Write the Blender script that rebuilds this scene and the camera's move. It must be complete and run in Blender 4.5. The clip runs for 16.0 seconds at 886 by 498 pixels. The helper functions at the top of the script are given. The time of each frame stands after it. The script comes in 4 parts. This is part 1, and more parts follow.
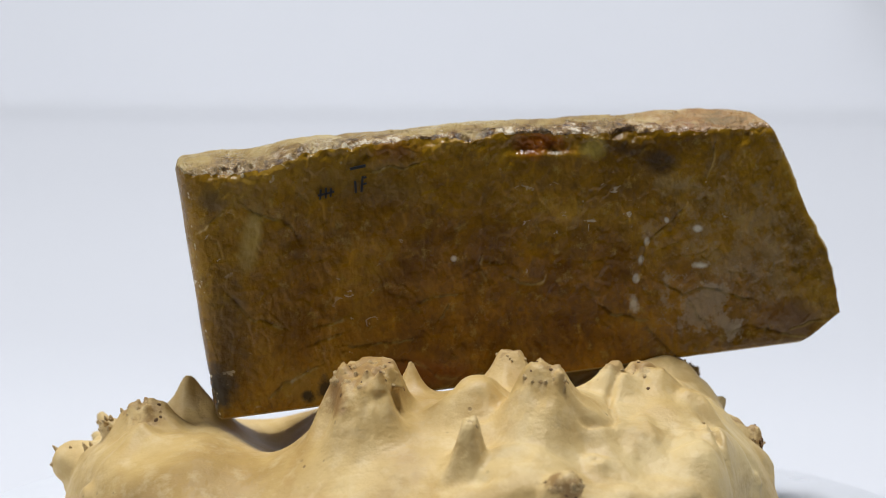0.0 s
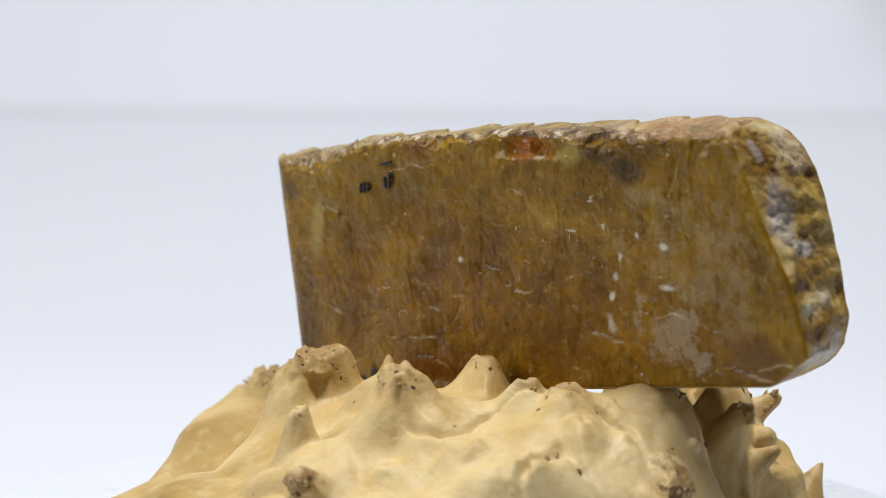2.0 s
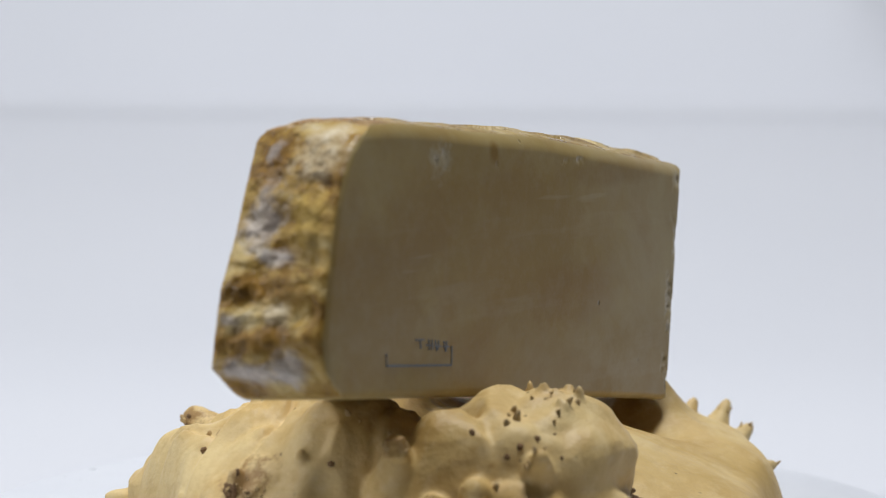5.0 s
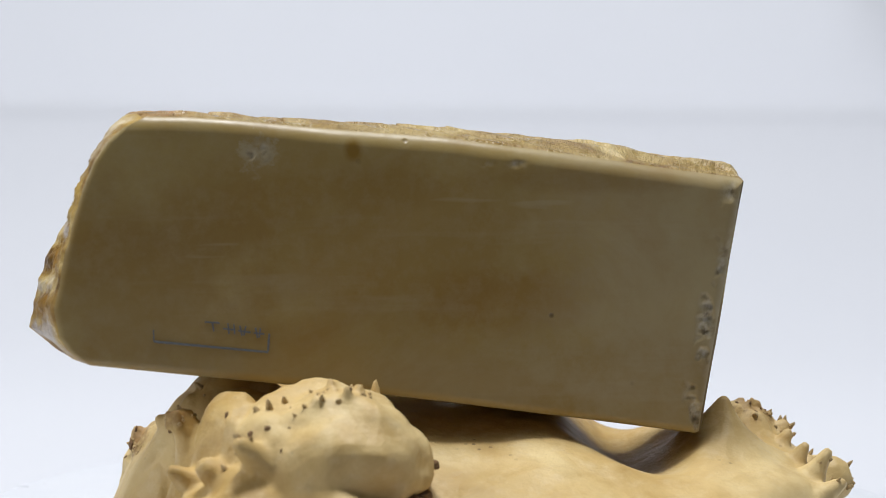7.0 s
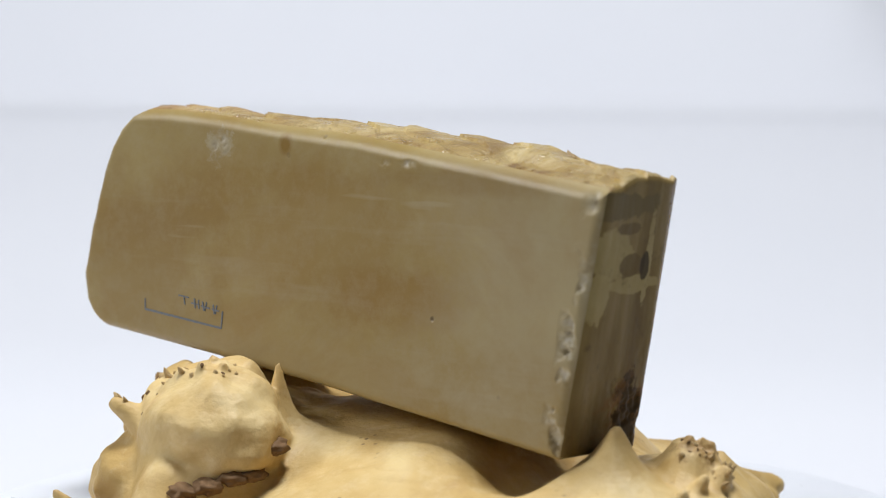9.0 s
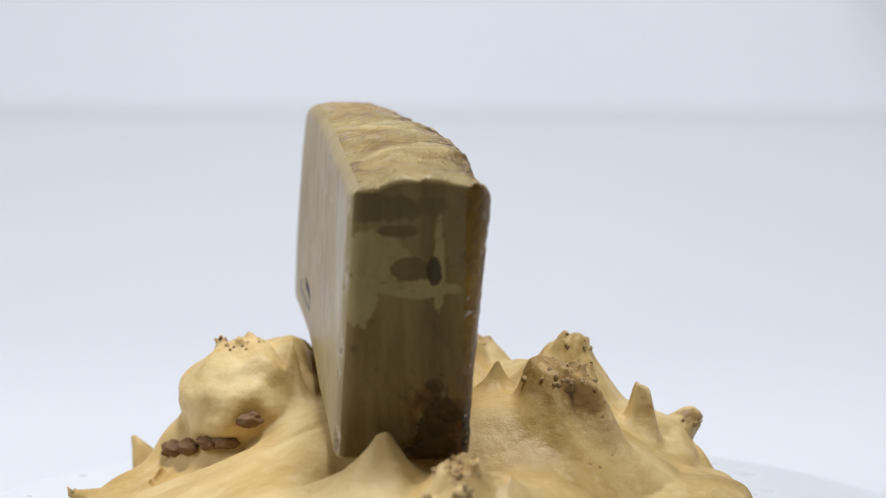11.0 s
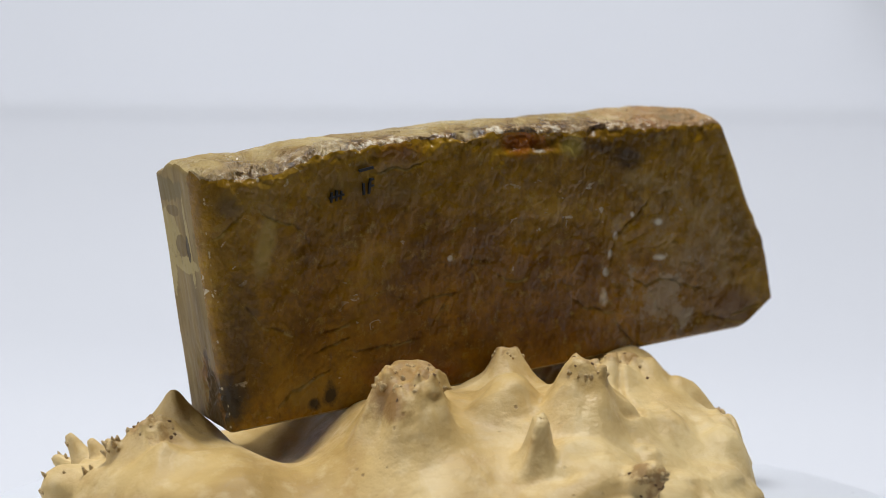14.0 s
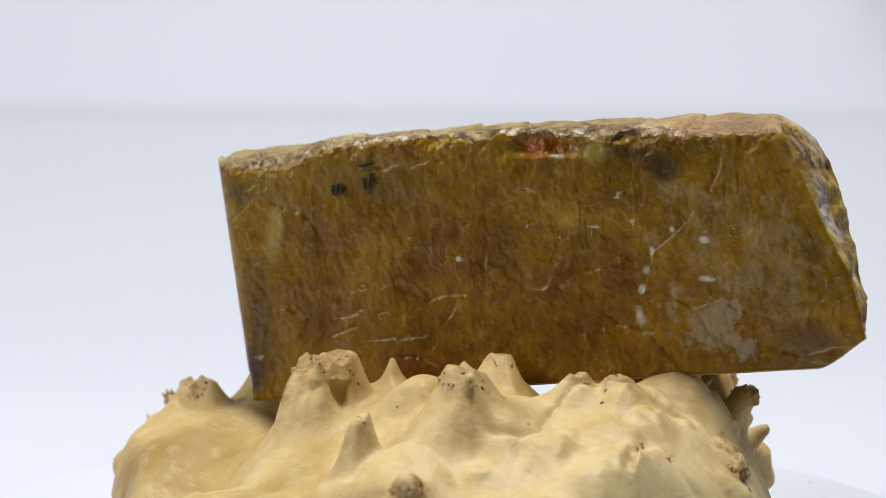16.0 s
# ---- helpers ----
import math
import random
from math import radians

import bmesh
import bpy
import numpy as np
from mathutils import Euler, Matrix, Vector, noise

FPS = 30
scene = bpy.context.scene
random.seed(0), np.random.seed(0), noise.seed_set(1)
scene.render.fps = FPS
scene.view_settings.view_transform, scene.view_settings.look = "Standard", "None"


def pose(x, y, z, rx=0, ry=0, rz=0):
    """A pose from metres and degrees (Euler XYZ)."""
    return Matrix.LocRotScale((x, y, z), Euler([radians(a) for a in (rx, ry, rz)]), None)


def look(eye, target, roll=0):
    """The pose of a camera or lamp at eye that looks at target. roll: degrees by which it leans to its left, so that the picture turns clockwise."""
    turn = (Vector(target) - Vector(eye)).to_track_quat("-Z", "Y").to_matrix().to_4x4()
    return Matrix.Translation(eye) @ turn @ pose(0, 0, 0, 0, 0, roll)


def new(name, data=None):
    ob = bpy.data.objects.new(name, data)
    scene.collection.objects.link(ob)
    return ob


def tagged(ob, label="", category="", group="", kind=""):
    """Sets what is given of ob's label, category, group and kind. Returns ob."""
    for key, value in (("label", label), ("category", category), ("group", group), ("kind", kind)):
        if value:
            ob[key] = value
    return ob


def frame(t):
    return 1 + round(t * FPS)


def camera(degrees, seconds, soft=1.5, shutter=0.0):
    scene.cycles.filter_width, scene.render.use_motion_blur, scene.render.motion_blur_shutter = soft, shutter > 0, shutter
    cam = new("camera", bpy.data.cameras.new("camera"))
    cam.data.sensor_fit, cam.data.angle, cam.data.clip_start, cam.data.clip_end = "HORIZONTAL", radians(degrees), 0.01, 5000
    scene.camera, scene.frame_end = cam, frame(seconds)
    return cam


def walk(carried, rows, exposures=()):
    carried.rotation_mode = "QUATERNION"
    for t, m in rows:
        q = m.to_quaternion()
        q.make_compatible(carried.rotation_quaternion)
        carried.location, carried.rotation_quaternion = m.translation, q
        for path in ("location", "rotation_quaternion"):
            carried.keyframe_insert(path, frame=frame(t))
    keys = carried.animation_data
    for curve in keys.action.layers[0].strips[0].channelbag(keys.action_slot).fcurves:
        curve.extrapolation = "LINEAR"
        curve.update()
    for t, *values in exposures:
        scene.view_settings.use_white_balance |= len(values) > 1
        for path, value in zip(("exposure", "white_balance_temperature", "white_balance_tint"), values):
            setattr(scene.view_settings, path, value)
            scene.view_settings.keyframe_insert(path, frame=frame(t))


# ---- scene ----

from mathutils.bvhtree import BVHTree

# All measures of the set are in units of the distance from lens to turning axis (0.75 m);
# heights count from the lens, with the turntable's top 0.218 units below it.
UNIT = 0.75
PLATE_TOP = 0.03
DROP = 0.218
SECONDS = 16.0

# ---- camera ----
cam = camera(22.71, SECONDS, soft=0.85)
EYE = Vector((0.0, -UNIT, PLATE_TOP + DROP * UNIT))
VIEW = look(EYE, EYE + Vector((-0.0031, 0.9959, -0.0908)), 0.496)
walk(cam, [(0.0, VIEW), (SECONDS, VIEW)], [(0.0, -0.06), (0.5, -0.03), (1.5, 0.02), (3.0, 0.04), (4.0, -0.03), (5.0, -0.17), (6.2, -0.10), (7.5, 0.02), (8.3, 0.07), (9.2, 0.08), (10.5, 0.0), (11.5, -0.10), (12.5, -0.13), (14.0, -0.13), (14.6, -0.10), (15.2, -0.03), (SECONDS, 0.0)])
cam.data.dof.use_dof = True
cam.data.dof.focus_distance = 0.735
cam.data.dof.aperture_fstop = 9.5

# ---- world and light ----
world = bpy.data.worlds.new("world")
scene.world = world
world.use_nodes = True
world.node_tree.nodes["Background"].inputs[0].default_value = (0.9, 0.93, 1.0, 1)
world.node_tree.nodes["Background"].inputs[1].default_value = 0.3


def area_lamp(name, m, sx, sy, watts, colour):
    data = bpy.data.lights.new(name, "AREA")
    data.shape, data.size, data.size_y, data.energy, data.color = "RECTANGLE", sx, sy, watts, colour
    ob = new(name, data)
    ob.matrix_world = m
    return ob


area_lamp("softbox_lamp", look((0.10, 0.02, 1.85), (0.05, 0.85, 0.2)), 0.5, 0.4, 40.0, (0.97, 0.98, 1.0))
area_lamp("window_lamp", look((-1.60, -0.35, 1.00), (0.2, 0.1, 0.1)), 0.8, 1.0, 22.0, (0.97, 0.98, 1.0))


# ---- materials ----
class Mat:
    """A node material with short-hand for the usual nodes; coordinates are the object's own, in metres."""

    def __init__(self, name, rough=0.5, metal=0.0):
        self.m = bpy.data.materials.new(name)
        self.m.use_nodes = True
        self.t = self.m.node_tree
        self.bsdf = self.t.nodes["Principled BSDF"]
        self.bsdf.inputs["Roughness"].default_value = rough
        self.bsdf.inputs["Metallic"].default_value = metal
        self.co = self.t.nodes.new("ShaderNodeTexCoord").outputs["Object"]

    def link(self, a, b):
        self.t.links.new(a, b)

    def scaled(self, sx, sy, sz, turn=(0, 0, 0)):
        n = self.t.nodes.new("ShaderNodeMapping")
        n.inputs["Scale"].default_value = (sx, sy, sz)
        n.inputs["Rotation"].default_value = turn
        self.link(self.co, n.inputs["Vector"])
        return n.outputs[0]

    def noise(self, scale, detail=4.0, rough=0.55, co=None, warp=0.0):
        n = self.t.nodes.new("ShaderNodeTexNoise")
        n.inputs["Scale"].default_value, n.inputs["Detail"].default_value = scale, detail
        n.inputs["Roughness"].default_value, n.inputs["Distortion"].default_value = rough, warp
        self.link(co or self.co, n.inputs["Vector"])
        return n.outputs["Fac"]

    def cells(self, scale, feature="F1", co=None):
        n = self.t.nodes.new("ShaderNodeTexVoronoi")
        n.feature = feature
        n.inputs["Scale"].default_value = scale
        self.link(co or self.co, n.inputs["Vector"])
        return n.outputs["Distance"]

    def ramp(self, fac, stops):
        n = self.t.nodes.new("ShaderNodeValToRGB")
        e = n.color_ramp.elements
        while len(e) < len(stops):
            e.new(0.5)
        for k, (p, c) in zip(e, stops):
            k.position = p
            k.color = (*c, 1) if isinstance(c, tuple) else (c, c, c, 1)
        self.link(fac, n.inputs[0])
        return n.outputs[0]

    def mix(self, fac, a, b, mode="MIX"):
        n = self.t.nodes.new("ShaderNodeMix")
        n.data_type, n.blend_type = "RGBA", mode
        for sock, v in ((n.inputs[0], fac), (n.inputs[6], a), (n.inputs[7], b)):
            if isinstance(v, tuple):
                sock.default_value = (*v, 1)
            elif isinstance(v, float):
                sock.default_value = v
            else:
                self.link(v, sock)
        return n.outputs[2]

    def calc(self, op, a, b=0.0, clamp=False):
        n = self.t.nodes.new("ShaderNodeMath")
        n.operation, n.use_clamp = op, clamp
        for sock, v in zip(n.inputs, (a, b)):
            if isinstance(v, float):
                sock.default_value = v
            else:
                self.link(v, sock)
        return n.outputs[0]

    def spot(self, x, y, z, rx, ry, rz, turn=0.0, ragged=0.0, grain=60.0):
        """1 in the middle of an ellipsoidal patch, 0 outside it; turn leans it about the y axis."""
        n = self.t.nodes.new("ShaderNodeMapping")
        n.vector_type = "TEXTURE"
        n.inputs["Location"].default_value = (x, y, z)
        n.inputs["Rotation"].default_value = (0, turn, 0)
        n.inputs["Scale"].default_value = (rx, ry, rz)
        self.link(self.co, n.inputs["Vector"])
        g = self.t.nodes.new("ShaderNodeVectorMath")
        g.operation = "LENGTH"
        self.link(n.outputs[0], g.inputs[0])
        d = g.outputs["Value"]
        if ragged:
            d = self.calc("ADD", d, self.calc("MULTIPLY", self.calc("SUBTRACT", self.noise(grain, 8.0, 0.72), 0.5), ragged * 1.6))
        return self.ramp(d, [(0.45, 1.0), (1.0, 0.0)])

    def field(self, name):
        """A measure that the mesh carries point by point."""
        n = self.t.nodes.new("ShaderNodeAttribute")
        n.attribute_name = name
        return n.outputs["Fac"]

    def bump(self, height, strength, distance, under=None):
        n = self.t.nodes.new("ShaderNodeBump")
        n.inputs["Strength"].default_value, n.inputs["Distance"].default_value = strength, distance
        self.link(height, n.inputs["Height"])
        if under is not None:
            self.link(under, n.inputs["Normal"])
        return n.outputs[0]

    def done(self, colour=None, normal=None, rough=None):
        if colour is not None:
            if isinstance(colour, tuple):
                self.bsdf.inputs["Base Color"].default_value = (*colour, 1)
            else:
                self.link(colour, self.bsdf.inputs["Base Color"])
        if normal is not None:
            self.link(normal, self.bsdf.inputs["Normal"])
        if rough is not None:
            self.link(rough, self.bsdf.inputs["Roughness"])
        return self.m


def at(x, y, z):
    """A place on the turning stand, in its own space, in metres."""
    return Vector((x * UNIT, y * UNIT, (z + DROP) * UNIT))


def cloth_material():
    m = Mat("white_backdrop_cloth", 0.9)
    c = m.mix(m.noise(3.0, 3.0), (0.62, 0.640, 0.690), (0.66, 0.677, 0.720))
    return m.done(c, m.bump(m.noise(900.0, 2.0), 0.15, 0.0005, m.bump(m.noise(2.5, 2.0), 0.3, 0.02)))


def paint_material():
    m = Mat("grey_wall_paint", 0.8)
    return m.done(m.mix(m.noise(4.0), (0.16, 0.16, 0.17), (0.20, 0.20, 0.21)), m.bump(m.noise(250.0), 0.2, 0.001))


def plastic_material():
    m = Mat("white_turntable_plastic", 0.32)
    c = m.mix(m.noise(25.0, 4.0), (0.66, 0.69, 0.745), (0.71, 0.735, 0.785))
    return m.done(c, m.bump(m.noise(400.0, 2.0), 0.05, 0.0005), m.ramp(m.noise(40.0), [(0.3, 0.26), (0.7, 0.42)]))


def wood_material():
    m = Mat("cream_burl_wood", 0.5)
    m.bsdf.inputs["Specular IOR Level"].default_value = 0.35
    c = m.ramp(m.noise(16.0, 4.0, 0.55, warp=0.6), [(0.32, (0.37, 0.235, 0.070)), (0.44, (0.54, 0.372, 0.138)), (0.55, (0.625, 0.455, 0.198)), (0.70, (0.71, 0.56, 0.285))])
    streak = m.noise(30.0, 5.0, 0.6, m.scaled(1.0, 1.0, 3.5), 1.2)
    c = m.mix(m.ramp(streak, [(0.54, 0.0), (0.74, 0.40)]), c, (0.46, 0.28, 0.095))
    c = m.mix(m.ramp(m.noise(44.0, 6.0, 0.68, warp=0.8), [(0.46, 0.0), (0.66, 0.50)]), c, (0.44, 0.27, 0.080))
    c = m.mix(m.ramp(m.noise(120.0, 5.0, 0.7), [(0.50, 0.0), (0.70, 0.35)]), c, (0.74, 0.62, 0.38))
    stain = m.ramp(m.noise(48.0, 6.0, 0.7), [(0.66, 0.0), (0.76, 0.55)])
    c = m.mix(stain, c, (0.30, 0.16, 0.05))
    specks = m.calc("MULTIPLY", m.ramp(m.cells(210.0), [(0.10, 1.0), (0.17, 0.0)]), m.ramp(m.noise(35.0, 3.0), [(0.6, 0.0), (0.70, 0.7)]))
    c = m.mix(specks, c, (0.11, 0.055, 0.02))
    p = at(-0.050, -0.058, -0.150)
    c = m.mix(m.calc("MULTIPLY", m.spot(p.x, p.y, p.z, 0.011, 0.011, 0.008, 0.0, 1.6, 120.0), 0.75), c, (0.24, 0.12, 0.035))
    for tip, r, how in (((-0.036, -0.050, -0.137), 0.017, 0.65), ((0.0425, -0.061, -0.134), 0.008, 0.5), ((0.0273, 0.0, -0.136), 0.007, 0.7), ((0.0739, -0.0159, -0.139), 0.006, 0.5),
                        ((0.0891, -0.0073, -0.142), 0.009, 0.6), ((0.139, 0.0098, -0.175), 0.013, 0.8), ((0.050, -0.1205, -0.176), 0.013, 0.8), ((-0.1392, -0.0043, -0.164), 0.011, 0.6), ((0.123, 0.076, -0.153), 0.009, 0.7)):
        p = at(*tip)
        c = m.mix(m.calc("MULTIPLY", m.spot(p.x, p.y, p.z, r * UNIT, r * UNIT, 0.008, 0.0, 2.6, 160.0), how), c, (0.27, 0.145, 0.045))
    g = m.t.nodes.new("ShaderNodeNewGeometry")
    c = m.mix(m.ramp(g.outputs["Pointiness"], [(0.53, 0.0), (0.62, 0.55)]), c, (0.36, 0.20, 0.07))
    n = m.bump(m.noise(26.0, 3.0, 0.5, warp=0.6), 0.40, 0.007)
    n = m.bump(m.noise(70.0, 5.0, 0.6), 0.40, 0.003, n)
    n = m.bump(m.noise(190.0, 5.0, 0.65), 0.32, 0.0015, n)
    n = m.bump(m.calc("SUBTRACT", 1.0, specks), 0.5, 0.001, n)
    return m.done(c, n, m.ramp(m.noise(60.0, 4.0), [(0.3, 0.44), (0.7, 0.62)]))


def nub_material():
    m = Mat("brown_nub_wood", 0.55)
    c = m.ramp(m.noise(180.0, 4.0), [(0.35, (0.30, 0.175, 0.065)), (0.47, (0.50, 0.345, 0.15)), (0.6, (0.62, 0.46, 0.22))])
    return m.done(c, m.bump(m.noise(500.0, 3.0), 0.5, 0.001))


# Dark brown of the pits; also paints the shade under the round head.
def pit_and_shade_material():
    m = Mat("dark_pit_and_shade", 0.8)
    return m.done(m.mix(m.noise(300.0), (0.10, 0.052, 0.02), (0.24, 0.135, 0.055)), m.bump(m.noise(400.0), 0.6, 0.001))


def front_material():
    m = Mat("polished_amber_stone", 0.3)
    m.bsdf.inputs["Specular IOR Level"].default_value = 0.30
    c = m.ramp(m.noise(26.0, 9.0, 0.70, warp=0.4), [(0.32, (0.095, 0.044, 0.002)), (0.45, (0.190, 0.096, 0.003)), (0.55, (0.285, 0.150, 0.006)), (0.68, (0.42, 0.25, 0.025))])
    amber = m.ramp(m.noise(45.0, 8.0, 0.72), [(0.36, (0.095, 0.034, 0.001)), (0.5, (0.220, 0.096, 0.002)), (0.64, (0.37, 0.18, 0.006))])
    p = at(0.03, 0.01, -0.115)
    low = m.spot(p.x, p.y, p.z, 0.115, 0.1, 0.038, 0.0, 1.2, 25.0)
    c = m.mix(m.calc("MULTIPLY", low, 0.8), c, amber)
    c = m.mix(m.ramp(m.noise(330.0, 5.0, 0.7), [(0.46, 0.0), (0.66, 0.35)]), c, (0.06, 0.034, 0.005))
    c = m.mix(m.ramp(m.noise(210.0, 6.0, 0.75), [(0.56, 0.0), (0.68, 0.55)]), c, (0.40, 0.29, 0.075))
    c = m.mix(m.ramp(m.noise(85.0, 7.0, 0.75, None, 0.4), [(0.585, 0.0), (0.68, 0.35)]), c, (0.055, 0.028, 0.006))

    def daub(rows):
        nonlocal c
        for x, z, rx, rz, turn, rag, how, col in rows:
            p = at(x, 0.01, z)
            s = m.spot(p.x, p.y, p.z, rx * UNIT, 0.1, rz * UNIT, turn, rag, 110.0 if rag > 2.5 else 60.0)
            c = m.mix(m.calc("MULTIPLY", s, how), c, col)

    # pale clouding and olive veils
    daub((
        (0.1203, -0.1201, 0.016, 0.013, 0.2, 6.5, 0.45, (0.40, 0.33, 0.23)),
        (0.138, -0.092, 0.026, 0.03, 0.0, 5.0, 0.3, (0.36, 0.28, 0.16)),
        (-0.0895, -0.0856, 0.0060, 0.018, 0.15, 0.9, 0.7, (0.42, 0.31, 0.09)),
        (-0.095, -0.066, 0.022, 0.010, 0.0, 1.6, 0.5, (0.26, 0.165, 0.04)),
        (-0.045, -0.060, 0.045, 0.014, 0.1, 2.0, 0.5, (0.22, 0.135, 0.025)),
        (0.0654, -0.0451, 0.0075, 0.0065, 0.0, 0.6, 0.7, (0.40, 0.31, 0.07)),
        (-0.065, -0.156, 0.020, 0.010, 0.2, 0.8, 0.6, (0.30, 0.19, 0.035)),
        (0.105, -0.062, 0.012, 0.006, 0.1, 2.4, 0.4, (0.36, 0.27, 0.12)),
    ))
    # dark and rusty stains
    daub((
        (0.0972, -0.0511, 0.011, 0.007, 0.1, 1.0, 0.9, (0.055, 0.030, 0.008)),
        (0.0839, -0.0455, 0.014, 0.004, 0.1, 1.0, 0.7, (0.07, 0.038, 0.01)),
        (0.0406, -0.0435, 0.018, 0.0065, -0.05, 1.6, 0.95, (0.30, 0.085, 0.004)),
        (-0.025, -0.0475, 0.015, 0.007, 0.0, 2.2, 0.7, (0.20, 0.075, 0.008)),
        (-0.014, -0.149, 0.032, 0.009, 0.05, 0.7, 0.8, (0.17, 0.055, 0.006)),
        (-0.1048, -0.1554, 0.009, 0.016, 0.0, 1.2, 0.9, (0.035, 0.032, 0.026)),
        (-0.0650, -0.1590, 0.004, 0.004, 0.0, 2.2, 0.95, (0.03, 0.02, 0.01)),
        (-0.0565, -0.1560, 0.004, 0.006, 0.0, 2.2, 0.95, (0.03, 0.02, 0.01)),
        (-0.1068, -0.0700, 0.008, 0.006, 0.0, 1.4, 0.6, (0.10, 0.065, 0.025)),
        (-0.10, -0.128, 0.012, 0.03, 0.0, 1.4, 0.6, (0.09, 0.055, 0.02)),
        (0.158, -0.125, 0.02, 0.012, 0.3, 1.0, 0.7, (0.13, 0.06, 0.02)),
    ))
    # small white chips
    chalk = (0.66, 0.62, 0.50)
    daub((
        (0.0914, -0.0887, 0.0016, 0.0026, 0.1, 0.6, 0.9, chalk), (0.0889, -0.0972, 0.0016, 0.0024, 0.1, 0.6, 0.9, chalk),
        (0.0867, -0.1059, 0.0020, 0.0026, 0.1, 0.6, 0.9, chalk), (0.1005, -0.0787, 0.0014, 0.0018, -0.5, 0.8, 0.8, chalk),
        (0.1153, -0.0827, 0.0028, 0.0020, 0.1, 0.8, 0.9, chalk), (0.1171, -0.1000, 0.0050, 0.0022, 0.1, 1.4, 0.9, chalk),
        (0.0018, -0.0960, 0.0017, 0.0017, 0.0, 0.3, 0.9, chalk), (0.0860, -0.1180, 0.0030, 0.0060, -0.2, 2.2, 0.7, chalk),
        (0.0480, -0.0475, 0.0040, 0.0012, 0.0, 2.2, 0.6, chalk),
    ))
    # clusters of small pale chips, painted in place of glints
    glint_fleck = m.calc("MULTIPLY", m.ramp(m.noise(170.0, 3.0, 0.6, m.scaled(1, 1, 1.6), 0.8), [(0.66, 0.0), (0.69, 0.8)]), m.ramp(m.noise(24.0, 3.0), [(0.50, 0.0), (0.60, 1.0)]))
    c = m.mix(glint_fleck, c, (0.60, 0.52, 0.36))
    c = m.mix(m.calc("MULTIPLY", m.field("seam"), 0.75), c, (0.035, 0.018, 0.006))
    # light on the cracks' lower lips, painted in along with whitish chips
    c = m.mix(m.calc("MULTIPLY", m.field("lit_lip_and_chip"), 0.55), c, (0.46, 0.33, 0.12))
    g = m.t.nodes.new("ShaderNodeNewGeometry")
    worn = m.calc("MULTIPLY", m.ramp(g.outputs["Pointiness"], [(0.535, 0.0), (0.59, 0.8)]), m.ramp(m.noise(90.0, 4.0), [(0.38, 0.0), (0.52, 1.0)]))
    c = m.mix(worn, c, (0.62, 0.53, 0.34))
    n = m.bump(m.noise(150.0, 5.0, 0.65), 0.40, 0.0016)
    n = m.bump(m.noise(620.0, 3.0, 0.6), 0.35, 0.0007, n)
    return m.done(c, n, m.ramp(m.noise(70.0, 5.0), [(0.35, 0.14), (0.7, 0.38)]))


